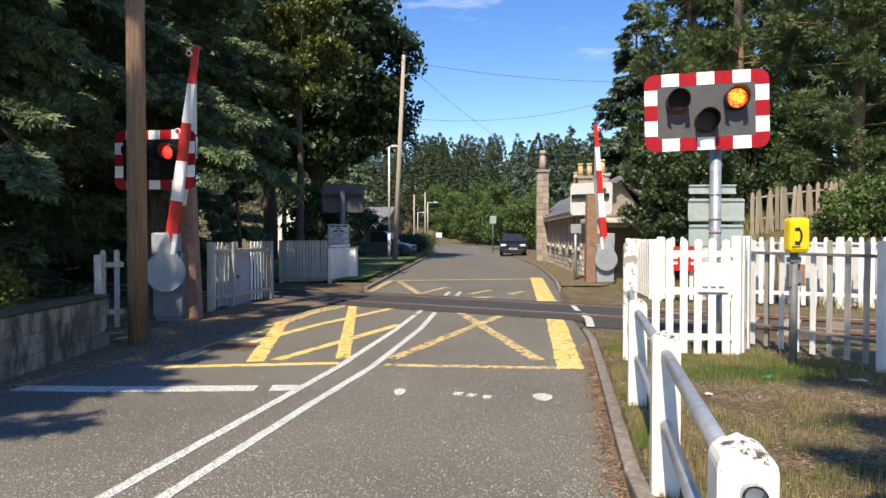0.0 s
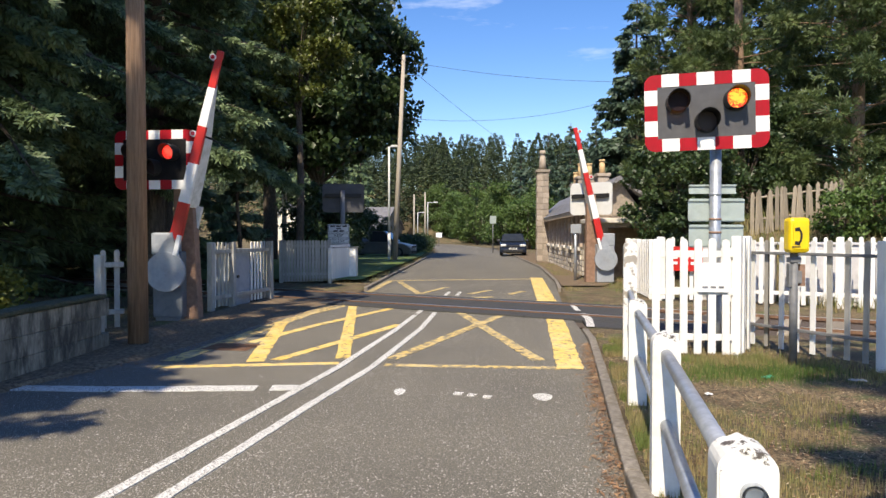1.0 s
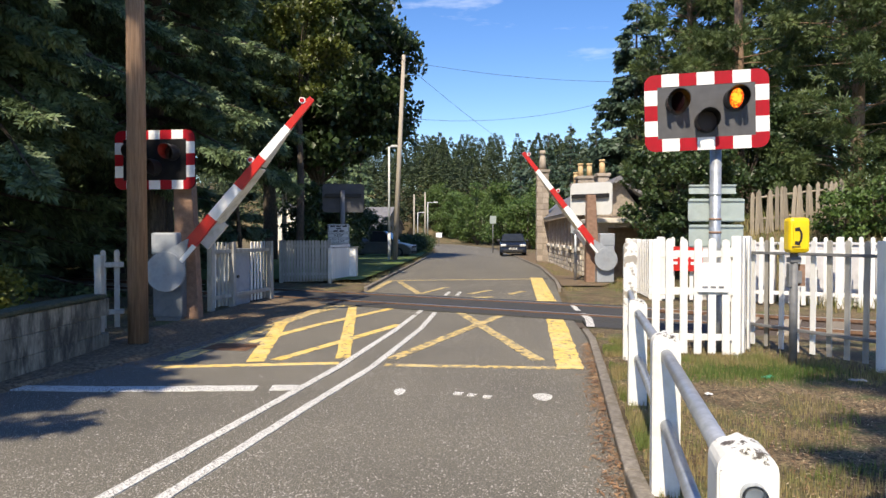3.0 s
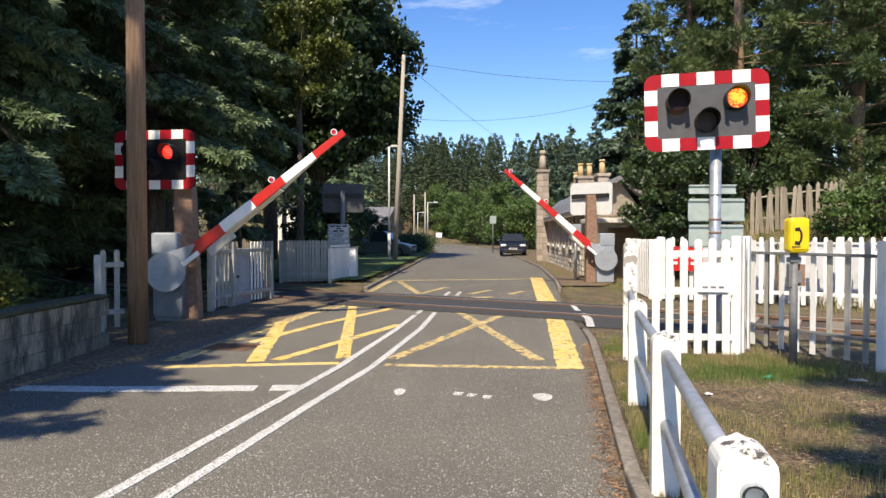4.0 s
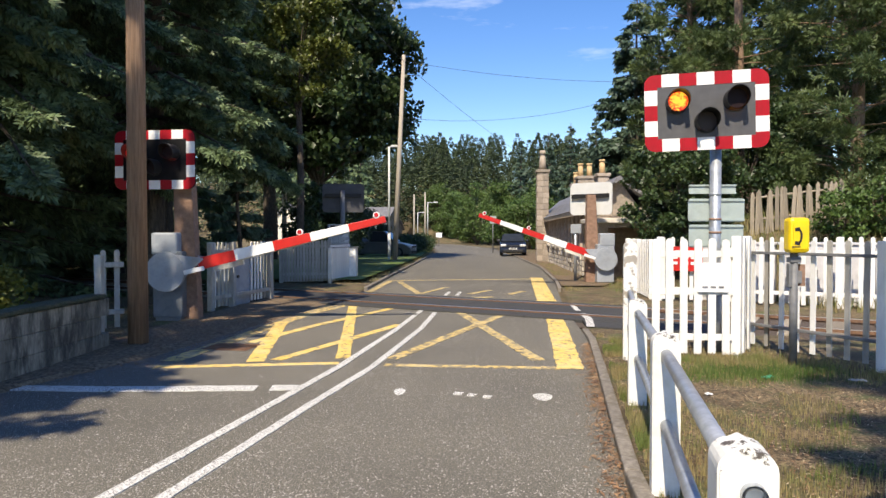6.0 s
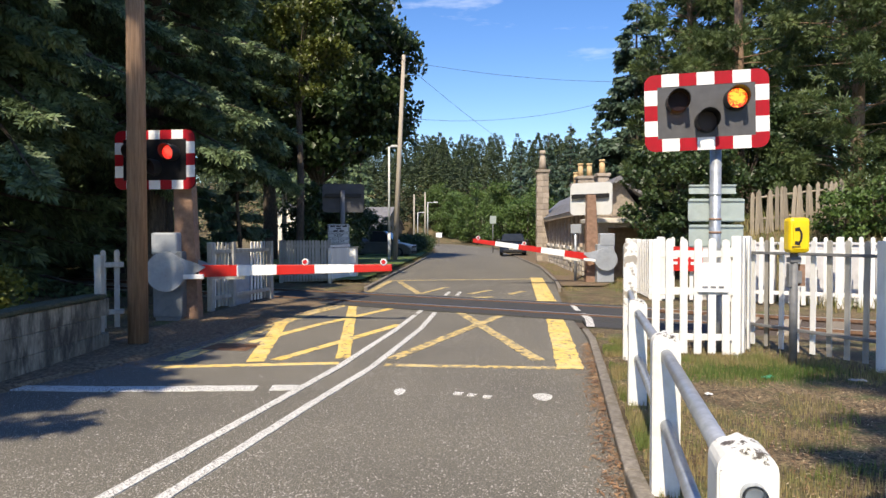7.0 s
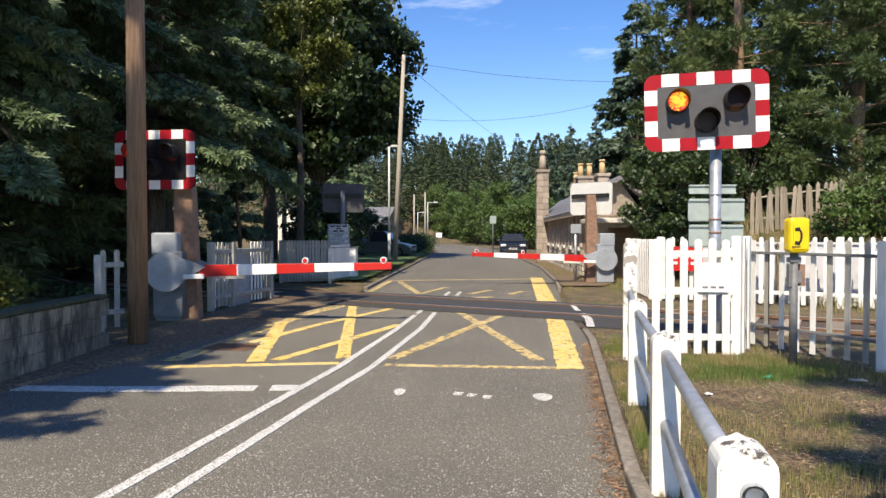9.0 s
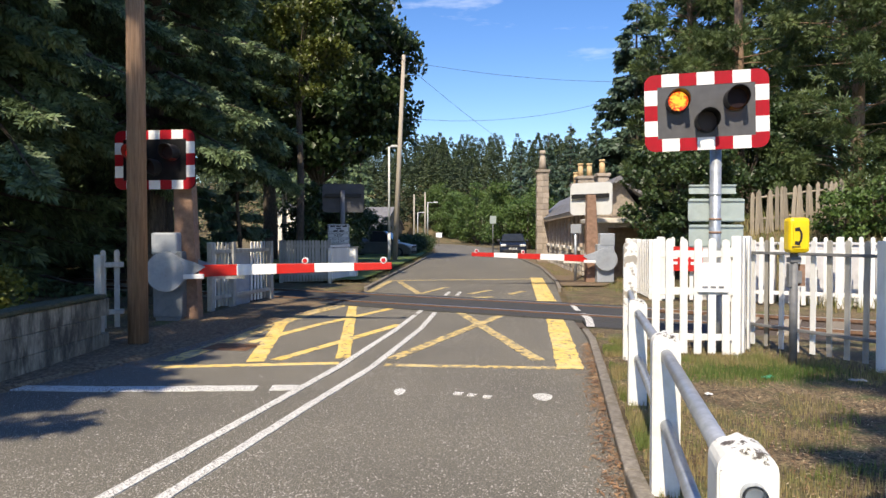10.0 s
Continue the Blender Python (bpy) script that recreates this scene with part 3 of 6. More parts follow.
def signal_board(parent, at, w=1.5, h=1.0, lit="lens_lit", front=True, back_tone="grey_dark", face="board_grey"):
    """The backing board of a wig-wag signal; its front is towards -y."""
    bm = B()
    prism(bm, rounded(w, h, 0.12), "y", 0, 0.03)
    back = part("backing_board", bm, face if front else back_tone, parent, at=at)
    bw = 0.15
    nx, nz = 7, 5
    cw, ch = w / nx, h / nz
    if front:
        pieces = [(i, j) for i in range(nx) for j in range(nz) if i in (0, nx - 1) or j in (0, nz - 1)]
        for i, j in pieces:
            x0, x1 = -w / 2 + cw * i, -w / 2 + cw * (i + 1)
            z0, z1 = -h / 2 + ch * j, -h / 2 + ch * (j + 1)
            corner = i in (0, nx - 1) and j in (0, nz - 1)
            if corner:
                sx, sz = (1 if i else -1), (1 if j else -1)
                cx, cz = sx * w / 2, sz * h / 2
                r = 0.12
                arc = [(cx - sx * (r - r * math.cos(radians(a))), cz - sz * (r - r * math.sin(radians(a)))) for a in (0, 22, 45, 68, 90)]
                ix, iz = cx - sx * cw, cz - sz * ch
                pts = [(cx, iz)] + arc + [(ix, cz), (ix, cz - sz * bw), (cx - sx * bw, cz - sz * bw), (cx - sx * bw, iz)]
            elif i in (0, nx - 1):
                sx = 1 if i else -1
                pts = [(sx * w / 2, z0), (sx * w / 2, z1), (sx * (w / 2 - bw), z1), (sx * (w / 2 - bw), z0)]
            else:
                sz = 1 if j else -1
                pts = [(x0, sz * h / 2), (x1, sz * h / 2), (x1, sz * (h / 2 - bw)), (x0, sz * (h / 2 - bw))]
            bm = B()
            prism(bm, pts, "y", -0.004, 0.0)
            part("border_patch", bm, "red" if (i + j) % 2 == 0 else "white", back)
        for x, z, kind in ((-0.325, 0.11, "l"), (0.325, 0.11, "r"), (0.0, -0.13, "a")):
            hood = B()
            n = 28
            ring = []
            for k in range(n + 1):
                a = radians(-52 + 284 * k / n)
                ln = 0.15 + 0.13 * (0.5 + 0.5 * math.sin(a)) ** 0.8
                r = 0.130
                ring.append(((x + r * math.cos(a), z + r * math.sin(a)), (x + (r - 0.006) * math.cos(a), z + (r - 0.006) * math.sin(a)), ln))
            vs = [[hood.verts.new((o[0], 0, o[1])), hood.verts.new((o[0], -ln, o[1])), hood.verts.new((q[0], -ln, q[1])), hood.verts.new((q[0], 0, q[1]))] for o, q, ln in ring]
            for p, q in zip(vs, vs[1:]):
                for c in range(4):
                    hood.faces.new((p[c], q[c], q[(c + 1) % 4], p[(c + 1) % 4]))
            bmesh.ops.recalc_face_normals(hood, faces=hood.faces)
            part("hood", hood, "black", back)
            bm = B()
            tube(bm, (x, 0, z), (x, -0.015, z), 0.135, 0.135, 28)
            part("lamp_ring", bm, "black", back)
            # the lens sits in the hood and turns its bright side to the road
            bm = B()
            tube(bm, (0, -0.006, 0), (0, 0.006, 0), 0.114, 0.114, 28, mi=1)
            for f in bm.faces:
                if f.normal.y < -0.9 and kind != "a":
                    f.material_index = 0
            ob = part("lens", bm, [lit, "lens_amber_dark" if kind == "a" else "lens_dark"], back)
            ob.matrix_basis = pose(x, -0.118 if kind != "a" else -0.05, z)
            if kind != "a":
                LAMPS.append((ob, x, z, kind))
    else:
        bm = B()
        box(bm, (0, -0.05, 0.08), (w * 0.88, 0.09, 0.12), bevel=0.01)
        part("stiffener", bm, "black", back)
    return back


def near_signal():
    X, Y = 3.29, 8.25
    t = thing("crossing_signal", pose(X, Y, 0), "crossing light signal with red and white border on grey post", "traffic signal", "crossing signals")
    bm = B()
    tube(bm, (0, 0, -0.05), (0, 0, 2.55), 0.066, 0.066, 20)
    tube(bm, (0, 0, 0.02), (0, 0, 0.9), 0.085, 0.085, 20)
    part("post", bm, "galv", t)
    for z in (1.46, 1.62, 1.92):
        bm = B()
        tube(bm, (0, 0, z), (0, 0, z + 0.025), 0.072, 0.072, 20)
        part("clamp_band", bm, "rust_post" if z < 1.9 else "galv", t)
    signal_board(t, pose(-0.17, -0.12, 2.915, 0, -1.2, -12), 1.40, 0.92)
    for x, z, w, h in ((-0.01, 2.0, 0.56, 0.11), (0.04, 1.745, 0.67, 0.285), (0.04, 1.43, 0.65, 0.28)):
        bm = B()
        prism(bm, rounded(w, h, 0.03), "y", 0.09, 0.10)
        box(bm, (x * 0, 0.082, h * 0.42), (w, 0.02, 0.02))
        box(bm, (x * 0, 0.082, -h * 0.42), (w, 0.02, 0.02))
        part("sign_plate", bm, "plate_back", t, "grey-green back of a sign plate", at=pose(x, 0, z, 0, 0, -4))


near_signal()


def boom(parent, length, sign, pivot, name="barrier_arm"):
    """A tapered red and white arm; sign is the way it points along x when lowered."""
    arm = new(name)
    arm.parent = parent
    arm.matrix_basis = pose(*pivot)
    arm["label"] = "red and white banded barrier arm"
    n = 5
    start = 0.55
    L = length - start
    cuts = [start, start + L * 0.197, start + L * 0.405, start + L * 0.602, start + L * 0.806, length]
    def size(s):
        return 0.215 - 0.105 * s / length, 0.10 - 0.055 * s / length
    for i in range(n):
        a, b = cuts[i], cuts[i + 1]
        bm = B()
        (h0, d0), (h1, d1) = size(a), size(b)
        vs = [bm.verts.new((sign * s, y * d / 2, z * h / 2 + 0.015 * (s / length))) for s, h, d in ((a, h0, d0), (b, h1, d1)) for y, z in ((-1, -1), (1, -1), (1, 1), (-1, 1))]
        for q in ((0, 1, 2, 3), (4, 5, 6, 7), (0, 1, 5, 4), (1, 2, 6, 5), (2, 3, 7, 6), (3, 0, 4, 7)):
            bm.faces.new([vs[k] for k in q])
        bmesh.ops.recalc_face_normals(bm, faces=bm.faces)
        part("band", bm, "boom_red" if i % 2 == 0 else "white", arm, bevel=0.006)
    # the boom is a wide tapering channel: its underside panels reach back from the banded face
    for p0, p1, y0, y1 in ((0.30, 0.615, 0.42, 0.36), (0.625, 0.86, 0.30, 0.05)):
        bm = B()
        a, b = p0 * length, p1 * length
        za, zb = (-size(q)[0] / 2 + 0.015 * q / length + 0.02 for q in (a, b))
        vs = [bm.verts.new((sign * x, y, z + dz)) for dz in (-0.012, 0.012) for x, y, z in ((a, 0.02, za), (b, 0.02, zb), (b, y1, zb), (a, y0, za))]
        for q in ((0, 1, 2, 3), (4, 5, 6, 7), (0, 1, 5, 4), (1, 2, 6, 5), (2, 3, 7, 6), (3, 0, 4, 7)):
            bm.faces.new([vs[k] for k in q])
        bmesh.ops.recalc_face_normals(bm, faces=bm.faces)
        part("under_panel", bm, "panel_white", arm, "white panel under the arm", bevel=0.004)
    bm = B()
    prism(bm, [(sign * 0.62, 0.36), (sign * 1.15, 0.34), (sign * 1.15, 0.42), (sign * 0.62, 0.44)], "z", -0.16, 0.02)
    part("rear_stay", bm, "panel_white", arm, "cream painted stay behind the arm")
    bm = B()
    box(bm, (sign * 0.47, -0.075, -0.085), (0.34, 0.05, 0.075), bevel=0.008)
    part("arm_root", bm, "white", arm)
    # the weighted side arm with its round plate and pointed bracket
    bm = B()
    pts = [(0.30 * math.cos(radians(a)), 0.30 * math.sin(radians(a))) for a in range(78, 306, 12)] + [(0.50, -0.03), (0.66, 0.06), (0.64, 0.085)]
    prism(bm, [(sign * p[0], p[1]) for p in pts], "y", -0.07, -0.045)
    part("side_arm", bm, "grey_paint", arm, bevel=0.004)
    bm = B()
    prism(bm, [(sign * p[0], p[1]) for p in pts], "y", 0.32, 0.345)
    part("side_arm", bm, "grey_paint", arm, bevel=0.004)
    bm = B()
    tube(bm, (0, -0.045, 0), (0, -0.095, 0), 0.33, 0.325, 40)
    part("round_plate", bm, "grey_paint", arm)
    for s in (length * 0.62, length * 0.965):
        lamp = B()
        z = size(s)[0] / 2
        tube(lamp, (sign * s, -0.035, z + 0.055), (sign * s, 0.035, z + 0.055), 0.052, 0.052, 18)
        box(lamp, (sign * s, 0, z + 0.02), (0.05, 0.05, 0.05))
        lo = part("arm_lamp", lamp, "white", arm)
        bm = B()
        tube(bm, (sign * s, -0.044, z + 0.055), (sign * s, -0.035, z + 0.055), 0.036, 0.036, 18)
        part("lens", bm, "lamp_red", lo)
    return arm


def barrier(x, y, z, sign, length, deg, label):
    t = thing("crossing_barrier", yaw(x, y, 0, deg), label, "barrier", "crossing barriers")
    bm = B()
    # Near housing gets a darker grey to stand for the tree shade on it.
    box(bm, (-sign * 0.02, 0.13, 0.62), (0.50, 0.32, 1.10), bevel=0.02)
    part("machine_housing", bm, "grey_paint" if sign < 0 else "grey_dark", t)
    bm = B()
    box(bm, (-sign * 0.02, 0.13, 0.05), (0.42, 0.28, 0.18))
    part("plinth", bm, "grey_post", t)
    bm = B()
    box(bm, (-sign * 0.07, 0.13, 1.30), (0.44, 0.34, 0.36), bevel=0.03)
    part("cover", bm, "grey_paint", t)
    bm = B()
    tube(bm, (0, -0.12, z), (0, 0.36, z), 0.06, 0.06, 16)
    part("shaft", bm, "grey_post", t)
    FALLING.append((boom(t, length, sign, (0, -0.06, z)), sign, z))
    return t


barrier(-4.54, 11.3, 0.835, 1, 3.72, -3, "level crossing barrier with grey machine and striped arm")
barrier(4.65, 19.6, 0.74, -1, 3.85, 3, "far level crossing barrier with grey machine and striped arm")


def tapered_post(x, y, h, w0, w1, label, board, deg):
    t = thing("crossing_signal", pose(x, y, 0), label, "traffic signal", "crossing signals")
    bm = B()
    vs = [bm.verts.new((sx * w / 2 + o, sy * 0.12, z)) for w, z, o in ((w0, -0.05, 0), (w1, h, -0.06)) for sx, sy in ((-1, -1), (1, -1), (1, 1), (-1, 1))]
    for q in ((0, 1, 2, 3), (4, 5, 6, 7), (0, 1, 5, 4), (1, 2, 6, 5), (2, 3, 7, 6), (3, 0, 4, 7)):
        bm.faces.new([vs[k] for k in q])
    bmesh.ops.recalc_face_normals(bm, faces=bm.faces)
    part("post", bm, "rust_post", t, bevel=0.012)
    return t


left_signal = tapered_post(-4.30, 11.55, 2.4, 0.40, 0.30, "level crossing light signal on a brown tapered post", True, -18)
signal_board(left_signal, pose(-0.50, -0.17, 2.69, 0, 0, -9), 1.44, 0.98, "lens_lit_red", face="board_black")
right_signal = tapered_post(4.36, 19.9, 2.6, 0.42, 0.25, "level crossing signal seen from behind, brown post", False, 0)
signal_board(right_signal, pose(0.0, 0.25, 2.5, 0, 0, -40), 1.36, 0.95, front=False, back_tone="sign_white")

# ---- fences, posts and small fixtures ----
def picket_mesh(w=0.075, h=1.35, d=0.022):
    bm = B()
    n = 6
    top = [(w / 2 * math.cos(math.pi * i / n), h - w / 2 + w / 2 * math.sin(math.pi * i / n)) for i in range(n + 1)]
    prism(bm, [(-w / 2, 0.0), (w / 2, 0.0)] + top, "y", -d / 2, d / 2)
    return bm


def picket_fence(p0, p1, n, h, label, w=0.075, material="picket", lift=0.06, rails=(0.28, 1.1), name="picket_fence", posts=(), rail_side=1, post_h=None, vary=0.012, thin=False, other=None, skip=None):
    p0, p1 = Vector((*p0, 0)), Vector((*p1, 0))
    d = p1 - p0
    t = thing(name, Matrix.Translation(p0) @ Matrix.Rotation(math.atan2(d.y, d.x), 4, "Z"), label, "gate" if "gate" in name else "fence", "picket fences")
    L = d.length
    first, second = None, None
    for i in range(n):
        if skip and skip[0] < L * (i + 0.5) / n < skip[1]:
            continue
        m = Matrix.Translation((L * (i + 0.5) / n, -0.03 * rail_side, lift + vary * noise.noise((i * 3.1, p0.x, 0)))) @ Matrix.Rotation(0.02 * noise.noise((i * 1.7, p0.y, 5)), 4, "Y")
        if first is None:
            first = part("picket", picket_mesh(w, h - lift), material, t)
            first.matrix_basis = m
        else:
            second = second or (other and part("picket", picket_mesh(w, h - lift), other, t, at=m))
            if other and noise.noise((i * 2.3, 7, 1)) > -0.05:
                share(second, t, m)
            else:
                share(first, t, m)
    for z in rails:
        bm = B()
        box(bm, (L / 2, 0.012 * rail_side, z), (L, 0.05, 0.035 if thin else 0.075), bevel=0.006)
        part("fence_rail", bm, "grey_post" if thin else material, t)
    for s in posts:
        bm = B()
        box(bm, (s, 0.03 * rail_side, (post_h or h) / 2 - 0.05), (0.11, 0.11, (post_h or h) + 0.1), bevel=0.012)
        part("fence_post", bm, material, t)
    return t


picket_fence((2.42, 8.02), (3.36, 7.9), 6, 1.40, "white painted picket gate with round-topped pales", 0.085, name="picket_gate", rails=(0.25, 0.78, 1.22), rail_side=1)
picket_fence((3.42, 7.88), (3.78, 8.42), 2, 1.42, "white end panel of the picket gate", 0.10, rails=(0.35, 1.15), posts=(0.05, 0.6), post_h=1.43)
picket_fence((3.86, 8.72), (5.35, 5.5), 17, 1.38, "white and grey weathered picket fence by the telephone", 0.058, "picket", rails=(0.32, 1.22), posts=(0.0, 1.8, 3.4), rail_side=-1, thin=True, other="picket_grey")
picket_fence((4.95, 18.4), (4.55, 14.9), 16, 1.34, "white picket fence beside the far barrier", posts=(0, 1.7, 3.4))
picket_fence((4.7, 14.8), (9.0, 12.3), 26, 1.40, "white picket fence along the railway", posts=(0, 1.7, 3.4, 4.9))
picket_fence((9.0, 12.3), (14.0, 9.4), 30, 1.40, "white picket fence along the railway", posts=(0, 1.7, 3.4, 5.7))
# The next three fences are greyed in colour for the shade of the trees.
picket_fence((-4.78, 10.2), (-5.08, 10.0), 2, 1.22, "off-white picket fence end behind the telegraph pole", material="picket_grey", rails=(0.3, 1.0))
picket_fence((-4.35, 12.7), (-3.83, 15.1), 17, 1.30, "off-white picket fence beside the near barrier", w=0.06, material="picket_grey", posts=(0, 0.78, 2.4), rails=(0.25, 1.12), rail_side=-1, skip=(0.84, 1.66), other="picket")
picket_fence((-4.75, 20.0), (-3.35, 20.2), 16, 1.28, "white picket fence across the track, greyed as if in shade", material="picket_grey", posts=(0.0, 1.4))
picket_fence((-3.3, 20.1), (-2.95, 21.6), 9, 1.05, "pale boarded end of the picket fence", w=0.15, posts=(0.0, 1.5))


def rail_post(x, y, deg, h, material="post_white", w=0.165):
    t = thing("guard_post", yaw(x, y, 0, deg), "whitewashed concrete guard rail post, chipped at the top", "post", "guard rail posts")
    bm = B()
    r = 0.052
    top = [(w / 2 - r + r * math.cos(radians(a)), h - 0.012 - r + r * math.sin(radians(a))) for a in (0, 18, 36, 54, 72, 88)]
    prism(bm, [(-w / 2, -0.15), (w / 2, -0.15)] + top + [(0, h)] + [(-p[0], p[1]) for p in reversed(top)], "y", -w / 2, w / 2)
    bmesh.ops.bevel(bm, geom=[e for e in bm.edges if abs(e.verts[0].co.y - e.verts[1].co.y) < 1e-5], offset=0.006, segments=2, affect="EDGES")
    for f in bm.faces:
        f.smooth = False
    part("shaft", bm, material, t)
    return t


POSTS = [(0.786, 1.78), (1.23, 3.76), (1.64, 5.74), (2.14, 7.8)]
for i, (x, y) in enumerate(POSTS):
    rail_post(x, y, -12, 0.912 if i < 3 else 1.37, "post_white" if i < 3 else "post_flaked", 0.148)
for (x0, y0), (x1, y1) in zip(POSTS, POSTS[1:]):
    for z in (0.795, 0.41):
        bm = B()
        d = Vector((x1 - x0, y1 - y0, 0)).normalized() * 0.075
        tube(bm, (x0 + d.x, y0 + d.y, z), (x1 - d.x, y1 - d.y, z), 0.032, 0.032, 18)
        tagged(part("guard_rail", bm, "galv"), "blue-grey galvanised tube guard rail", "guard rail", "guard rails")
for z in (0.795,):
    bm = B()
    x, y = POSTS[0]
    n, r0, r1 = 20, 0.032, 0.024
    a, b = Vector((x - 0.012, y - 0.105, z)), Vector((x, y - 0.06, z))
    for rr, flip in ((r0, 0), (r1, 1)):
        tube(bm, b, a, rr, rr, n, caps=False)
    tagged(part("guard_rail", bm, "galv"), "open end of a galvanised tube rail", "guard rail", "guard rails")


def telephone():
    t = thing("crossing_telephone", pose(3.86, 7.45, 0), "yellow railway telephone box on a dark grey post", "telephone")
    bm = B()
    tube(bm, (0, 0.05, -0.1), (0, 0.05, 1.26), 0.042, 0.042, 16)
    part("post", bm, "grey_post", t)
    bm = B()
    box(bm, (0, 0.05, 1.17), (0.12, 0.10, 0.06), bevel=0.008)
    box(bm, (0.05, 0.05, 0.98), (0.06, 0.06, 0.14), bevel=0.008)
    part("clamp", bm, "grey_post", t)
    bm = B()
    box(bm, (0, 0, 1.44), (0.225, 0.17, 0.385), Matrix.Rotation(0, 4, "Z"), bevel=0.04)
    case = part("case", bm, "yellow", t, "moulded yellow case")
    bm = B()
    prism(bm, rounded(0.155, 0.30, 0.03), "y", -0.09, -0.084)
    part("door", bm, "yellow", t, at=pose(0.0, 0.0, 1.44))
    bm = B()
    box(bm, (-0.02, -0.092, -0.115), (0.09, 0.004, 0.012))
    part("symbol_bar", bm, "black", t, at=pose(-0.03, 0, 1.43))
    bm = B()
    box(bm, (0.09, 0.07, 1.0), (0.06, 0.08, 0.24), bevel=0.008)
    part("junction_box", bm, "rust_post", t, "small brown junction box")
    bm = B()
    box(bm, (-0.05, 0.05, 1.0), (0.035, 0.07, 0.26), bevel=0.006)
    part("bracket", bm, "grey_post", t)
    # the handset sign
    bm = B()
    arc = [(0.055 * math.cos(radians(a)) * 0.9, 0.085 * math.sin(radians(a))) for a in range(-80, 81, 10)]
    inn = [(0.028 * math.cos(radians(a)) * 0.9, 0.066 * math.sin(radians(a))) for a in range(80, -81, -10)]
    prism(bm, arc + inn, "y", -0.094, -0.09)
    box(bm, (-0.005, -0.092, 0.075), (0.055, 0.004, 0.04), Matrix.Rotation(radians(-10), 4, "Y"), bevel=0.0)
    box(bm, (-0.005, -0.092, -0.075), (0.055, 0.004, 0.04), Matrix.Rotation(radians(10), 4, "Y"), bevel=0.0)
    part("handset_symbol", bm, "black", t, "black handset symbol", at=pose(-0.03, 0, 1.43))


telephone()


def pole(x, y, h, r0, r1, material, label, lean=(0, 0), arms=0, name="telegraph_pole"):
    t = thing(name, pose(x, y, 0), label, "pole", "poles")
    bm = B()
    tube(bm, (0, 0, -0.3), (lean[0], lean[1], h), r0, r1, 20)
    part("shaft", bm, material, t)
    for i in range(arms):
        z = h - 0.35 - 0.45 * i
        bm = B()
        box(bm, (lean[0], -r1 - 0.04, z), (1.5, 0.09, 0.11), bevel=0.008)
        arm = part("cross_arm", bm, material, t)
        for k in (-0.62, -0.35, 0.35, 0.62):
            bm = B()
            tube(bm, (lean[0] + k, -r1 - 0.04, z + 0.05), (lean[0] + k, -r1 - 0.04, z + 0.19), 0.035, 0.025, 10)
            part("insulator", bm, "white", arm)
    return t


pole(-3.97, 8.86, 8.5, 0.128, 0.10, "pole_wood", "brown creosoted wooden telegraph pole with weathered grain")
pole(-9.3, 40, 6.9, 0.16, 0.12, "pole_pale", "grey wooden telegraph pole with insulator arms", arms=2)
pole(-2.5, 35, 10.6, 0.14, 0.09, "pole_pale", "pale leaning wooden electricity pole", lean=(0.5, 0))


def block_wall():
    t = thing("block_wall", pose(0, 0, 0), "grey concrete block wall with mossy coping", "wall", kind="structure")
    y0, y1 = 0.6, 8.35
    for r in range(3):
        y = y0 - (0.225 if r % 2 else 0)
        while y < y1:
            xx = -4.33 - 0.012 * (y - 6)
            bm = B()
            box(bm, (xx + 0.004 * noise.noise((y, r, 2)), y + 0.225, 0.10 + 0.217 * r), (0.20, 0.443, 0.212), bevel=0.006)
            part("block", bm, "concrete", t)
            y += 0.449
    bm = B()
    prism(bm, [(-0.088, -0.05), (0.088, -0.05), (0.088, 0.63), (-0.088, 0.63)], "y", 0.6, 8.5)
    part("mortar", bm, "concrete", t, at=pose(-4.259, 0, 0, 0, 0, 0.6875))
    bm = B()
    box(bm, (-4.345, 4.5, 0.675), (0.27, 8.1, 0.055), bevel=0.02)
    bmesh.ops.subdivide_edges(bm, edges=[e for e in bm.edges if e.calc_length() > 1], cuts=60)
    for v in bm.verts:
        v.co.z += 0.014 * noise.noise(v.co * 4)
        v.co.x += 0.012 * noise.noise(v.co * 5 + Vector((3, 1, 2)))
    part("coping", bm, "moss", t, "dark mossy coping", at=pose(0.03, 0, 0, 0, 0, 0.2))
    p = thing("wall_end_post", pose(-4.4, 8.72, 0), "slim white post at the end of the wall", "post")
    bm = B()
    box(bm, (0, 0, 0.56), (0.095, 0.095, 1.26), bevel=0.012)
    part("shaft", bm, "picket_grey", p)


block_wall()

# ---- trees ----
def turn_basis(dirs):
    """Two unit vectors across each direction."""
    up = np.tile(np.array([0.0, 0.0, 1.0]), (len(dirs), 1))
    side = np.cross(dirs, up)
    nrm = np.linalg.norm(side, axis=1, keepdims=True)
    side = np.where(nrm > 1e-3, side / np.maximum(nrm, 1e-3), np.array([1.0, 0, 0]))
    return side, np.cross(side, dirs)


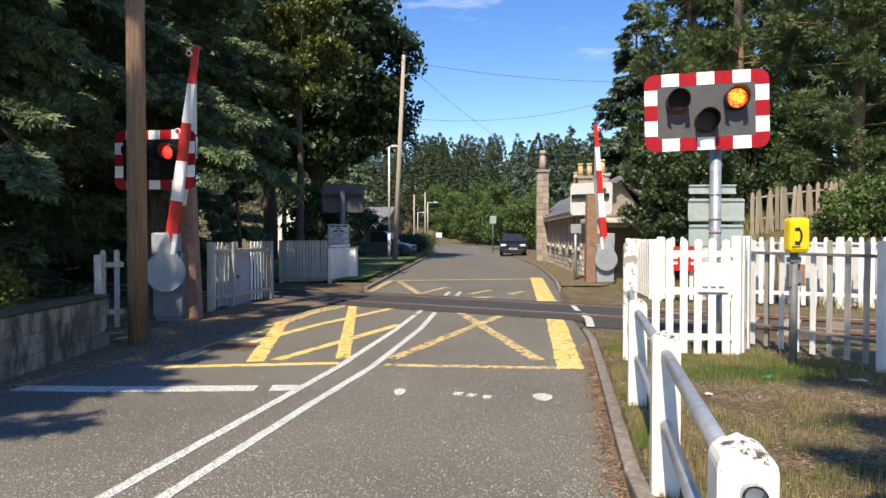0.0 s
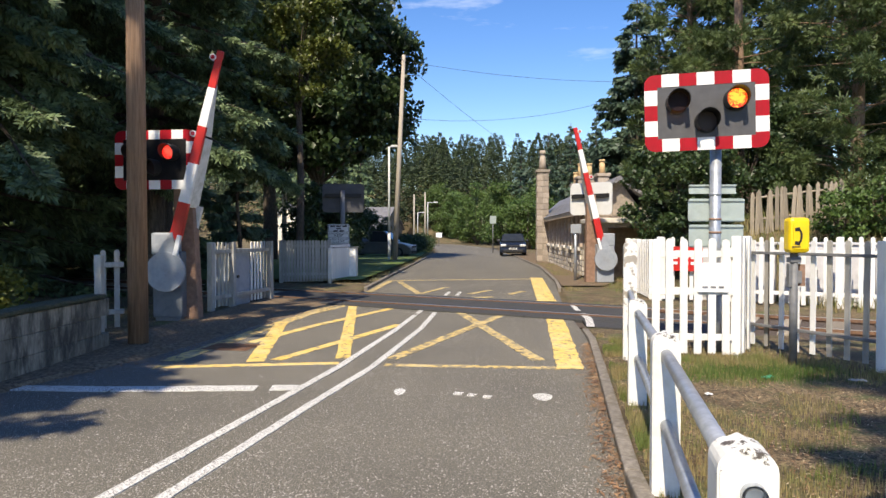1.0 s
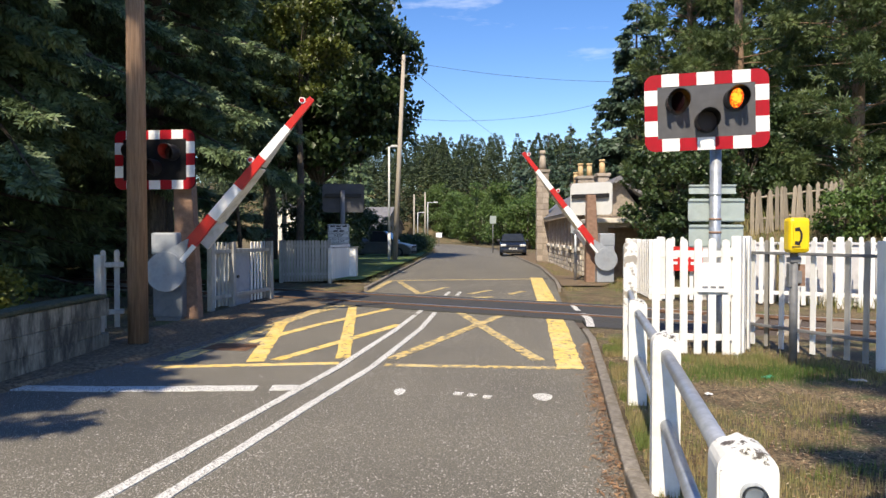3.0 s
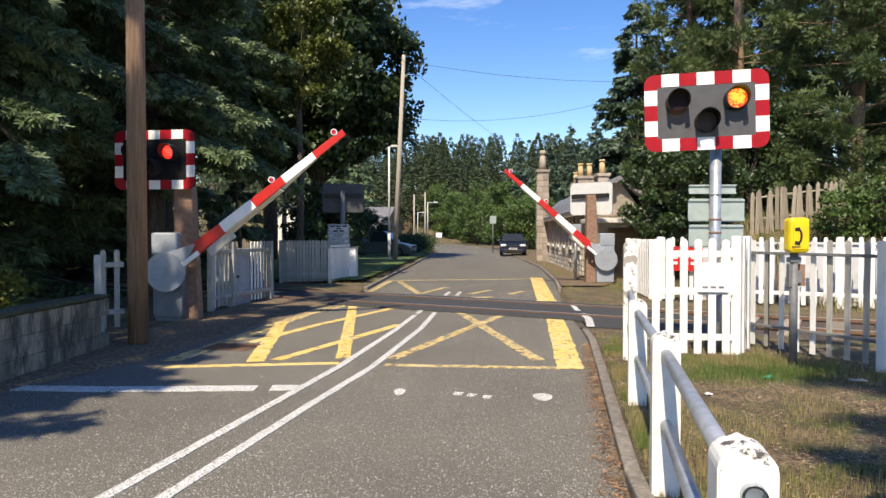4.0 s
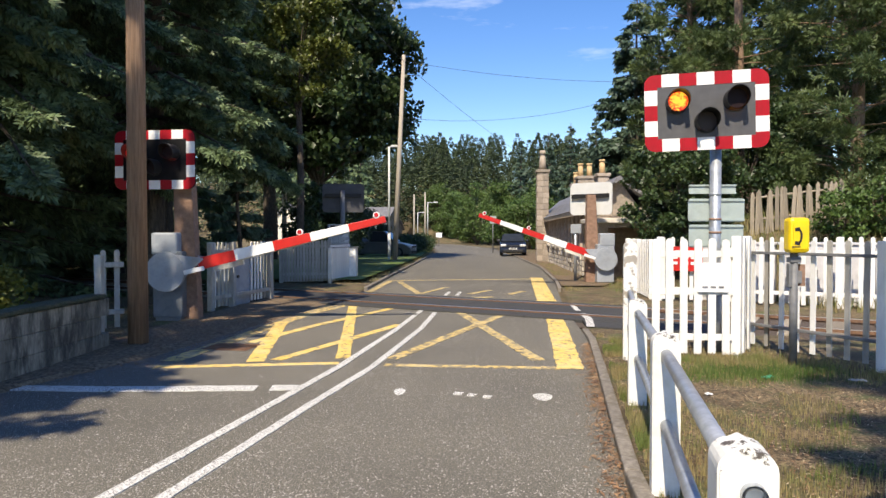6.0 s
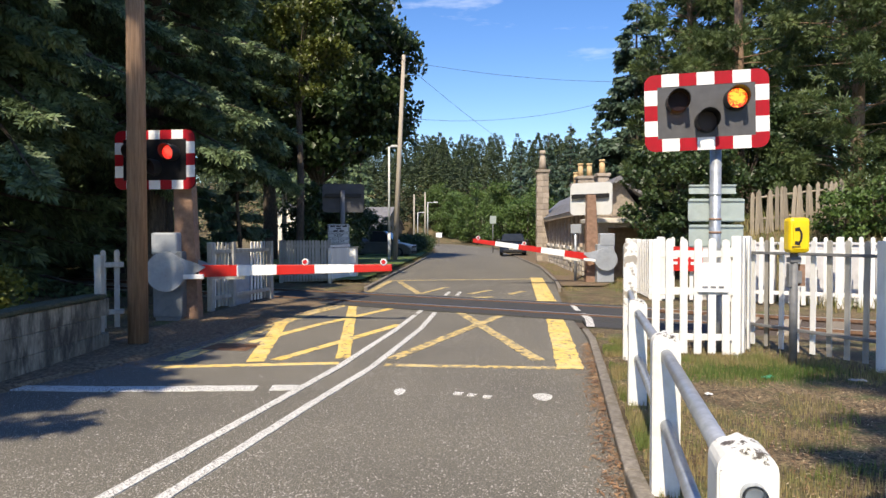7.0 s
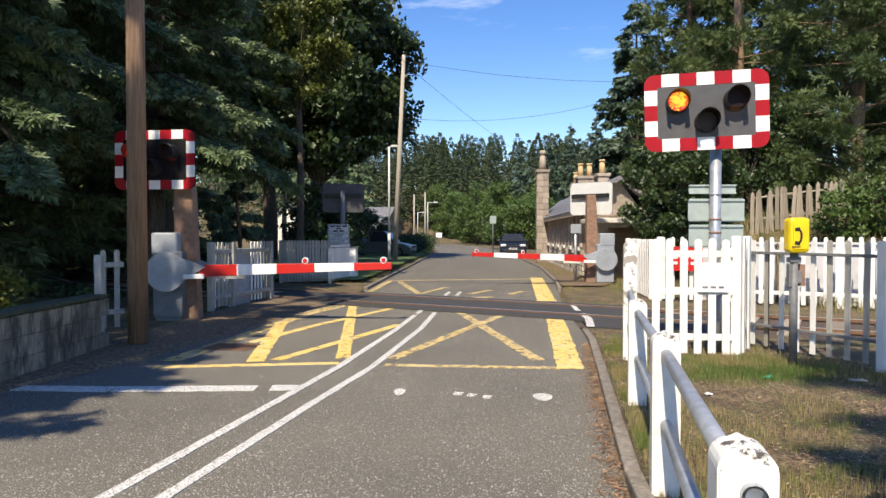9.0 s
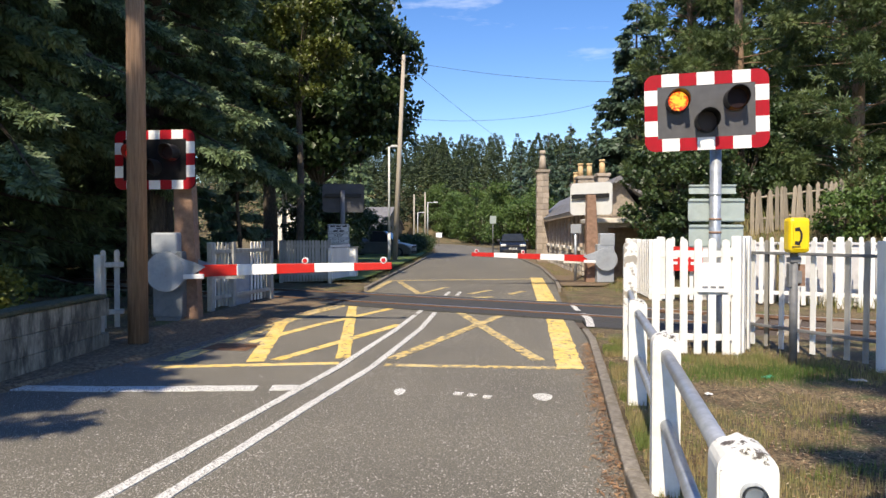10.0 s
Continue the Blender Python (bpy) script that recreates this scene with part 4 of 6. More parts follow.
def sprays(rng, base, dirs, length, width, pairs=3, droop=0.15):
    """Feathered twigs: a spine and side shoots in pairs, each a blunt kite that is widest past its middle."""
    n = len(base)
    side, up = turn_basis(dirs)
    roll = rng.uniform(-1.35, 1.35, (n, 1))
    s = side * np.cos(roll) + up * np.sin(roll)
    u = np.cross(s, dirs)
    L = length[:, None]
    W = width[:, None]
    kites = []

    def kite(root, d, ll, across, bend):
        mid = root + d * ll * 0.58
        kites.append((root, mid + across * W * 0.5, root + d * ll - u * ll * bend, mid - across * W * 0.5))
    kite(base, dirs, L, s, droop * 0.5)
    for k in range(pairs):
        f = 0.10 + 0.62 * k / max(1, pairs)
        root = base + dirs * L * f
        for sg in (-1, 1):
            d = dirs * 0.66 + s * sg * 0.72 - u * droop * 0.6
            across = dirs * 0.72 - s * sg * 0.66
            kite(root, d, L * (0.58 - 0.32 * f) * rng.uniform(0.8, 1.2, (n, 1)), across, droop)
    v = np.stack([np.stack(t, 1) for t in kites], 1).reshape(-1, 3)
    return v, np.arange(len(v)).reshape(-1, 4)


def leaf_cards(rng, pts, size, normals=None):
    """Small pointed leaves, each two triangles folded along the rib."""
    n = len(pts)
    d = rng.normal(size=(n, 3))
    d[:, 2] -= 0.35
    d /= np.linalg.norm(d, axis=1, keepdims=True)
    side, up = turn_basis(d)
    a = rng.uniform(0, math.pi, (n, 1))
    s = side * np.cos(a) + up * np.sin(a)
    u = np.cross(s, d)
    L = size[:, None]
    p0, p2 = pts, pts + d * L
    mid = pts + d * L * 0.45
    p1, p3 = mid + s * L * 0.36 + u * L * 0.10, mid - s * L * 0.36 + u * L * 0.10
    v = np.stack([p0, p1, p2, p3], 1).reshape(-1, 3)
    i = np.arange(n)[:, None] * 4
    f = np.concatenate([i + np.array([[0, 1, 2]]), i + np.array([[0, 2, 3]])], 0)
    return v, f


def fill_mesh(name, v, f, material, parent=None):
    me = bpy.data.meshes.new(name)
    v, f = np.asarray(v, dtype=np.float32), np.asarray(f, dtype=np.int32)
    me.vertices.add(len(v))
    me.vertices.foreach_set("co", v.ravel())
    me.loops.add(f.size)
    me.loops.foreach_set("vertex_index", f.ravel())
    me.polygons.add(len(f))
    me.polygons.foreach_set("loop_start", np.arange(0, f.size, f.shape[1], dtype=np.int32))
    me.update(calc_edges=True)
    me.materials.append(M[material])
    ob = new(name, me)
    if parent:
        ob.parent = parent
    return ob


def limb(bm, pts, r0, r1, n=7):
    for i in range(len(pts) - 1):
        a, b = r0 + (r1 - r0) * i / (len(pts) - 1), r0 + (r1 - r0) * (i + 1) / (len(pts) - 1)
        tube(bm, pts[i], pts[i + 1], a, b, n, caps=False)


def conifer(x, y, h, radius, low, label, seed, count, twig=0.30, material="spruce", trunk_r=0.2, top=None, sparse=1.0, bark="bark", droop=0.25, z0=None, width=0.045, upto=None, pairs=3):
    """A spruce: a straight trunk, drooping boughs in whorls, each hung with feathered twigs."""
    rng = np.random.default_rng(seed)
    z0 = rise(x, y) if z0 is None else z0
    t = thing("conifer_tree", pose(x, y, z0), label, "tree", "conifers")
    bm = B()
    limb(bm, [(0, 0, -0.3), (0.05, 0.03, h * 0.35), (-0.03, 0.05, h * 0.7), (0, 0, h)], trunk_r, 0.03, 10)
    part("trunk", bm, bark, t)
    zs = np.sort(rng.uniform(low, upto or h * 0.98, int((( upto or h) - low) * 9 * sparse)))
    bases, dirs, lens, wds = [], [], [], []
    bb = B()
    reach_sum = sum(max(0.25, radius * (1 - (z - low) / (h - low)) ** 0.75) for z in zs)
    for z in zs:
        frac = (z - low) / (h - low)
        R = radius * max(0.06, (1 - frac) ** 0.75) * rng.uniform(0.62, 1.12)
        a = rng.uniform(0, math.tau)
        out = np.array([math.cos(a), math.sin(a), 0])
        lat = np.array([-math.sin(a), math.cos(a), 0])
        rise_k = 0.25 * frac - 0.10
        def at(s):
            return np.array([0, 0, z]) + out * R * s + np.array([0, 0, 1]) * R * (rise_k * s - droop * s * s + 0.12 * s ** 4)
        limb(bb, [at(0), at(0.35), at(0.7), at(1.0)], max(0.012, 0.016 * R), 0.005, 4)
        n = max(6, int(count * R / reach_sum))
        s = rng.uniform(0.04, 1.0, n) ** 0.5
        spread = 0.30 * R * (1.05 - s) * rng.uniform(-1, 1, n) + 0.05 * rng.normal(size=n)
        p = np.array([at(k) for k in s]) + lat * spread[:, None]
        p[:, 2] -= np.abs(spread) * 0.25 + np.abs(rng.normal(size=n)) * 0.05
        d = out * rng.uniform(0.35, 1, n)[:, None] + lat * (np.sign(spread) * rng.uniform(0.1, 0.95, n))[:, None]
        d[:, 2] += rng.uniform(-1.1, 0.05, n)
        d /= np.linalg.norm(d, axis=1, keepdims=True)
        bases.append(p), dirs.append(d)
        lens.append(twig * rng.uniform(0.6, 1.25, n) * (0.65 + 0.35 * (1 - frac))), wds.append(np.full(n, width))
    if upto and upto < h * 0.95:
        # the upper crown, out of sight, with coarser twigs
        for z in rng.uniform(upto, h * 0.97, int((h - upto) * 7)):
            frac = (z - low) / (h - low)
            R = radius * max(0.08, (1 - frac) ** 0.75) * rng.uniform(0.7, 1.1)
            a = rng.uniform(0, math.tau)
            out = np.array([math.cos(a), math.sin(a), -0.2])
            s = rng.uniform(0.1, 1, 16)
            bases.append(np.array([0, 0, z]) + out * R * s[:, None] + rng.normal(size=(16, 3)) * 0.12)
            d = out + rng.normal(size=(16, 3)) * 0.5
            dirs.append(d / np.linalg.norm(d, axis=1, keepdims=True))
            lens.append(np.full(16, 0.75)), wds.append(np.full(16, 0.17))
    tagged(part("limbwood", bb, bark, t), kind="stuff")
    v, f = sprays(rng, np.concatenate(bases), np.concatenate(dirs), np.concatenate(lens), np.concatenate(wds), pairs)
    tagged(fill_mesh("needles", v, f, material, t), kind="stuff")
    return t


def broadleaf(x, y, h, crown, low, label, seed, count, leaf=0.16, material="broadleaf", trunk_r=0.3, clumps=90, name="broadleaf_tree", z0=None, clump_r=0.85, stretch=1.0):
    """Trunk, forked limbs and a crown of leaf clumps set on the limb ends."""
    rng = np.random.default_rng(seed)
    z0 = rise(x, y) if z0 is None else z0
    t = thing(name, pose(x, y, z0), label, "shrub" if "shrub" in name or "hedge" in name else "tree", "broadleaf trees")
    bm = B()
    fork = low + (h - low) * 0.25
    if trunk_r:
        limb(bm, [(0, 0, -0.3), (0.08, 0.02, low * 0.5), (0.0, 0.1, low), (0.1, 0, fork)], trunk_r, trunk_r * 0.55, 12)
    pts = []
    mid = (low + h) / 2
    half = (h - low) / 2
    while len(pts) < clumps:
        q = rng.normal(size=3)
        q /= np.linalg.norm(q)
        r = rng.uniform(0.45, 1.0) ** 0.6 * (1 + 0.22 * noise.noise((q[0] * 2 + seed, q[1] * 2, q[2] * 2)))
        pts.append(np.array([q[0] * crown * r, q[1] * crown * r * stretch, mid + q[2] * half * r]))
    for i, p in enumerate(pts):
        if trunk_r and i % 2 == 0:
            root = np.array([0, 0, low * 0.85 + (fork - low * 0.85) * rng.uniform(0, 1.3)])
            m1 = root + (p - root) * 0.45 + np.array([0, 0, 0.08 * np.linalg.norm(p - root)])
            limb(bm, [root, m1, p], trunk_r * 0.22, 0.02, 5)
    if trunk_r:
        part("trunk", bm, "bark", t)
    else:
        for i, p in enumerate(pts[:40]):
            limb(bm, [(0, 0, -0.05), p * 0.5, p], 0.03, 0.008, 4)
        part("stems", bm, "bark", t)
    pts = np.array(pts)
    which = rng.integers(0, len(pts), count)
    cs = rng.uniform(0.6, 1.25, len(pts))[which][:, None]
    o = rng.normal(size=(count, 3))
    o /= np.linalg.norm(o, axis=1, keepdims=True)
    o *= (rng.uniform(0, 1, (count, 1)) ** 0.5) * clump_r * cs
    o[:, 2] *= 0.62
    q = pts[which] + o
    q[:, 2] = np.maximum(q[:, 2], 0.03)
    v, f = leaf_cards(rng, q, leaf * rng.uniform(0.6, 1.3, count))
    tagged(fill_mesh("leaves", v, f, material, t), kind="stuff")
    return t


def pine(x, y, h, radius, low, upto, label, seed, count, twig=0.30, width=0.05, lean_trunk=(0, 0), material="pine", bare=None):
    """A plantation pine: pale straight trunk, level limbs, and bushy clumps of needle twigs at their ends."""
    rng = np.random.default_rng(seed)
    t = thing("pine_tree", pose(x, y, rise(x, y)), label, "tree", "pines")
    bm = B()
    limb(bm, [(0, 0, -0.3), (0.06, 0.02, h * 0.4), (-0.04, 0.04, h * 0.75), (0, 0, h)], 0.2, 0.06, 12)
    part("trunk", bm, "bark_pine", t)
    bb = B()
    clumps = []
    n = int((upto - low) * 12)
    for i in range(n):
        z = rng.uniform(low, upto)
        if bare and bare[0] < z < bare[1]:
            continue
        a = rng.uniform(0, math.tau)
        R = radius * (1 - 0.45 * z / h) * rng.uniform(0.25, 1.0) ** 0.6
        p = np.array([math.cos(a) * R, math.sin(a) * R, z + R * rng.uniform(-0.08, 0.25)])
        clumps.append(p)
        limb(bb, [(0, 0, z - 0.15), p * np.array([0.5, 0.5, 1]) - np.array([0, 0, 0.08]), p], 0.03, 0.008, 4)
    tagged(part("limbwood", bb, "bark_pine", t), kind="stuff")
    clumps = np.array(clumps)
    n = len(clumps)
    w = rng.integers(0, n, count)
    d = rng.normal(size=(count, 3))
    d[:, 2] += 0.25
    d /= np.linalg.norm(d, axis=1, keepdims=True)
    size = rng.uniform(0.28, 0.62, n)[w][:, None]
    o = d * rng.uniform(0.15, 1, (count, 1)) * size
    o[:, 2] *= 0.6
    d2 = d + rng.normal(size=(count, 3)) * 0.35
    d2 /= np.linalg.norm(d2, axis=1, keepdims=True)
    v, f = sprays(rng, clumps[w] + o, d2, twig * rng.uniform(0.6, 1.2, count), np.full(count, width), 1, 0.05)
    tagged(fill_mesh("needles", v, f, material, t), kind="stuff")
    return t


# the dark spruces behind the wall
SPR = "tall dark green spruce with drooping boughs"
conifer(-8.6, 12.2, 17, 4.4, 3.7, SPR, 1, 27000, 0.28, upto=8.6, trunk_r=0.3, sparse=1.3, pairs=2, width=0.042, droop=0.42)
conifer(-6.9, 16.2, 18, 4.0, 3.6, SPR, 2, 20000, 0.30, upto=10, trunk_r=0.3, width=0.052, sparse=1.2, pairs=2, droop=0.34)
conifer(-9.0, 22.0, 19, 3.9, 3.2, SPR, 4, 19000, 0.38, upto=13, trunk_r=0.3, width=0.075, pairs=1, sparse=1.2)
conifer(-8.5, 9.6, 15, 3.6, 3.5, SPR, 3, 24000, 0.28, upto=7.2, trunk_r=0.25, sparse=1.6, pairs=2, width=0.046, droop=0.40)
conifer(-11.6, 15.0, 17, 4.6, 0.4, SPR, 5, 17000, 0.36, upto=10, trunk_r=0.3, width=0.07, pairs=1)
conifer(-12.0, 25, 19, 4.5, 1.0, SPR, 6, 10000, 0.55, upto=14, trunk_r=0.3, width=0.14, pairs=1)
conifer(-16.0, 19, 18, 4.5, 0.5, SPR, 16, 7000, 0.7, upto=13, trunk_r=0.3, width=0.2, pairs=1)
conifer(-18.0, 30, 19, 4.8, 0.5, SPR, 17, 7000, 0.8, upto=16, trunk_r=0.3, width=0.22, pairs=1)
conifer(-5.35, 17.8, 3.2, 1.45, 0.2, "young blue-green spruce behind the fence", 7, 6000, 0.24, "spruce_blue", trunk_r=0.07, pairs=2, width=0.05)
# The next three spruces are unseen, added for the dappled shade they cast.
conifer(-6.9, 2.6, 19, 2.3, 5.5, SPR, 8, 2600, 0.5, trunk_r=0.2, width=0.12, pairs=1, sparse=0.32)
conifer(-6.7, -0.9, 15, 2.9, 3.0, SPR, 9, 6000, 0.45, trunk_r=0.2, width=0.11, pairs=1, sparse=0.8)
conifer(0.4, -5.6, 19.5, 2.5, 3.5, SPR, 10, 4200, 0.5, trunk_r=0.25, width=0.12, pairs=1, sparse=0.5)
broadleaf(-5.6, 7.7, 1.15, 0.75, 0.15, "low golden-green conifer shrub behind the wall", 11, 9000, 0.07, "golden", 0, 50, "garden_shrub", clump_r=0.28)
for i, (x, y) in enumerate(((-15.5, 11.5), (-20, 15), (-22, 23), (-15, 33), (-20, 37), (-14.5, 21.5))):
    conifer(x, y, 16, 4.0, 0.15, SPR, 40 + i, 2200, 0.95, width=0.22, pairs=1, upto=13, trunk_r=0.25)
# tall broadleaf trees beyond the track
broadleaf(-6.9, 38, 17.2, 5.4, 4.4, "tall sycamore with dense dark leaves", 12, 62000, 0.30, trunk_r=0.45, clumps=150, clump_r=1.3)
broadleaf(-9.3, 36.5, 18, 6.0, 4.0, "tall broadleaf tree with dark trunk", 13, 34000, 0.34, trunk_r=0.45, clumps=110, clump_r=1.4)
broadleaf(-5.7, 27, 11.2, 2.0, 6.6, "beech branch mass with yellow-green leaves", 14, 13000, 0.17, "broadleaf_lime", 0.16, 45, clump_r=0.6)
# the plantation on the bank
conifer(11.3, 40, 15.2, 3.9, 0.8, "dense dark spruce beside the station house", 21, 16000, 0.62, "spruce_blue", width=0.15, pairs=1, sparse=1.6)
PINE = "tall plantation pine with bushy needle clumps"
pine(10.3, 24, 15, 2.9, 0.4, 10.5, PINE, 22, 19000, 0.24, 0.034, bare=(6.4, 9.0))
pine(12.4, 20.5, 15, 2.7, 0.3, 10.0, PINE, 23, 24000, 0.24, 0.034)
pine(15.2, 19, 15, 2.8, 0.3, 10.0, PINE, 24, 21000, 0.24, 0.034)
pine(14.6, 25, 16, 3.0, 0.3, 12.0, PINE, 25, 13000, 0.34, 0.055)
pine(10.8, 30, 17, 3.2, 0.3, 13.5, PINE, 26, 13000, 0.36, 0.06)
pine(13.0, 31, 17, 3.2, 0.3, 13.5, PINE, 29, 9000, 0.5, 0.1)
pine(18.5, 23, 17, 3.2, 0.3, 12.0, PINE, 30, 8000, 0.5, 0.1)
broadleaf(6.85, 19.4, 4.6, 1.65, 0.2, "rounded dark green broadleaf shrub behind the barrier", 27, 24000, 0.12, "broadleaf", 0.08, 70, "garden_shrub", clump_r=0.5)
broadleaf(9.8, 22.0, 3.6, 1.7, 0.3, "rounded dark green broadleaf shrub on the bank", 28, 12000, 0.13, "broadleaf", 0.08, 60, "garden_shrub", clump_r=0.5)

# ---- the far side: buildings, vehicles, lamps ----
def far_left_signal():
    X, Y = -3.32, 22.6
    t = thing("crossing_signal", pose(X, Y, 0), "back of a level crossing signal with grey warning plates below", "traffic signal", "crossing signals")
    bm = B()
    tube(bm, (0, 0, -0.1), (0, 0, 2.9), 0.075, 0.075, 16)
    part("post", bm, "grey_post", t)
    # Back board toned darker, as the trees here leave it in sun.
    signal_board(t, pose(0.0, 0.14, 2.66, 0, 0, 4), 1.38, 0.95, front=False, back_tone="board_grey")
    for z, h, words in ((1.64, 0.28, None), (1.31, 0.37, ("KEEP", "CROSSING", "CLEAR"))):
        bm = B()
        prism(bm, rounded(0.70, h, 0.02), "y", -0.10, -0.085)
        plate = part("sign_plate", bm, "sign_white", t, "grey-white warning plate with black lettering", at=pose(-0.12, 0, z))
        bm = B()
        w, e = 0.66, 0.012
        for c, s in (((0, h / 2 - 0.03), (w, e)), ((0, -h / 2 + 0.03), (w, e)), ((-w / 2, 0), (e, h - 0.06)), ((w / 2, 0), (e, h - 0.06))):
            box(bm, (c[0], -0.1015, c[1]), (s[0], 0.003, s[1]))
        part("plate_border", bm, "black", plate)
        for i in range(3):
            zz = h * (0.27 - 0.27 * i)
            if words:
                cu = bpy.data.curves.new("lettering", "FONT")
                cu.body, cu.size, cu.align_x, cu.align_y, cu.extrude = words[i], 0.125, "CENTER", "CENTER", 0.001
                cu.space_character = 1.1
                cu.materials.append(M["black"])
                ob = new("lettering", cu)
                ob.parent = plate
                ob.matrix_basis = pose(0, -0.103, zz, 90, 0, 0)
            else:
                for k in range((3, 1, 2)[i]):
                    bm = B()
                    n = (3, 1, 2)[i]
                    box(bm, ((k - (n - 1) / 2) * 0.20, -0.103, zz), (0.15, 0.004, 0.045))
                    part("lettering_bar", bm, "black", plate)
    c = thing("relay_cabinet", pose(-3.05, 21.7, 0), "white painted trackside cabinet beside the fence", "cabinet")
    bm = B()
    box(bm, (0, 0, 0.5), (0.62, 0.5, 1.06), bevel=0.015)
    part("body", bm, "picket", c)
    bm = B()
    box(bm, (0, 0, 1.045), (0.68, 0.56, 0.04), bevel=0.01)
    part("lid", bm, "picket_grey", c)
    c = thing("relay_cabinet", yaw(-4.34, 13.98, 0, 78), "grey steel trackside cabinet behind the pickets", "cabinet")
    bm = B()
    box(bm, (0, 0, 0.58), (0.8, 0.42, 1.15), bevel=0.02)
    part("body", bm, "grey_paint", c)
    bm = B()
    box(bm, (0, -0.215, 0.62), (0.62, 0.02, 0.92), bevel=0.006)
    d = part("door", bm, "grey_paint", c)
    bm = B()
    tube(bm, (-0.16, -0.22, 0.6), (-0.16, -0.25, 0.6), 0.04, 0.035, 12)
    part("lock", bm, "black", d)


far_left_signal()


def station_house():
    """A long low stone station with a slate roof; its front runs along the footway from behind the far barrier."""
    p0, p1 = Vector((4.72, 22.8)), Vector((5.64, 39.3))
    ang = math.atan2(p1.y - p0.y, p1.x - p0.x)
    L, D, H = (p1 - p0).length, 2.2, 2.36
    t = thing("station_house", Matrix.Translation((p0.x, p0.y, 0)) @ Matrix.Rotation(ang, 4, "Z"), "long low stone station house with slate roof and chimneys", "house")
    # local x along the front away from the crossing, local -y is away from the road
    bm = B()
    n = 8
    pitch = L / n
    ww, z0, z1 = 0.78, 1.0, 2.02
    xs = [0.0]
    for i in range(n):
        c = pitch * (i + 0.5)
        box(bm, ((xs[-1] + c - ww / 2) / 2, -0.2, H / 2), (c - ww / 2 - xs[-1], 0.4, H))
        box(bm, (c, -0.2, z0 / 2), (ww, 0.4, z0))
        box(bm, (c, -0.2, (z1 + H) / 2), (ww, 0.4, H - z1))
        xs.append(c + ww / 2)
    box(bm, ((xs[-1] + L) / 2, -0.2, H / 2), (L - xs[-1], 0.4, H))
    box(bm, (L / 2, -D + 0.2, H / 2), (L, 0.4, H))
    for x in (0.2, L - 0.2):
        prism(bm, [(-D + 0.4, 0), (-0.4, 0), (-0.4, H), (-D / 2, H + 0.93), (-D + 0.4, H)], "x", x - 0.2, x + 0.2)
    part("wall", bm, "mortar", t)
    for i in range(n):
        c = pitch * (i + 0.5)
        bm = B()
        for x in (-ww / 2 + 0.04, 0, ww / 2 - 0.04):
            box(bm, (c + x, -0.16, (z0 + z1) / 2), (0.07, 0.06, z1 - z0))
        for z in (z0 + 0.035, (z0 + z1) / 2, z1 - 0.035):
            box(bm, (c, -0.158, z), (ww, 0.06, 0.07))
        w = part("window", bm, "white", t)
        bm = B()
        box(bm, (c, -0.19, (z0 + z1) / 2), (ww, 0.02, z1 - z0))
        part("pane", bm, "glass", w)
        bm = B()
        box(bm, (c, 0.03, z0 - 0.05), (ww + 0.25, 0.22, 0.12), bevel=0.01)
        part("sill", bm, "sill", w)
        for sg in (-1, 1):
            bm = B()
            box(bm, (c + sg * (ww / 2 + 0.13), 0.03, (z0 + H) / 2), (0.26, 0.10, H - z0), bevel=0.015)
            part("window_jamb", bm, "dressed", w)
    bm = B()
    e = 0.24
    zt, ze = H + 0.96, H - 0.05
    prism(bm, [(e, ze - 0.20), (e, ze - 0.06), (-D / 2, zt + 0.06), (-D - 0.3, H), (-D - 0.3, H - 0.12), (-D / 2, zt - 0.08)], "x", -0.35, L + 0.35)
    roof = part("roof", bm, "slate", t, "grey slate roof")
    bm = B()
    box(bm, (L / 2, e + 0.01, ze - 0.14), (L + 0.7, 0.05, 0.18))
    part("fascia", bm, "buff", t)
    slate = B()
    box(slate, (0, 0, 0), (0.455, 0.43, 0.016))
    first = None
    sl = math.atan2(zt - ze, e + D / 2)
    run = math.hypot(zt - ze, e + D / 2)
    for r in range(6):
        for c in range(36):
            d = (r + 0.5) * run / 6
            m = Matrix.Translation((-0.3 + (c + (0.5 if r % 2 else 0)) * 0.475, e - d * math.cos(sl), ze - 0.005 + d * math.sin(sl) + 0.0)) @ Matrix.Rotation(-sl - 0.03, 4, "X")
            if first is None:
                first = part("slate", slate, "slate", roof, at=m)
            else:
                share(first, roof, m)
    for x, y, z, w, pots in ((2.4, -1.0, 3.9, 0.4, 1), (4.9, -0.75, 4.02, 0.66, 2), (8.3, -0.85, 3.97, 0.4, 1)):
        bm = B()
        box(bm, (x, y, (z + H) / 2 - 0.2), (0.7, w, z - H - 0.15), bevel=0.02)
        box(bm, (x, y, z - 0.29), (0.8, w + 0.1, 0.12), bevel=0.02)
        ch = part("chimney", bm, "stone", t, "stone chimney stack")
        for k in range(pots):
            bm = B()
            py = y + (k - (pots - 1) / 2) * 0.36
            tube(bm, (x, py, z - 0.24), (x, py, z + 0.24), 0.12, 0.09, 12)
            tube(bm, (x, py, z + 0.22), (x, py, z + 0.29), 0.12, 0.12, 12)
            part("chimney_pot", bm, "pot", ch, "buff clay pot")
    # the tall stack on the front
    bm = B()
    box(bm, (12.1, 0.31, 2.33), (0.58, 0.58, 4.66), bevel=0.02)
    box(bm, (12.1, 0.31, 4.66), (0.70, 0.70, 0.14), bevel=0.02)
    ch = part("chimney", bm, "mortar", t, "tall stone chimney stack")
    bm = B()
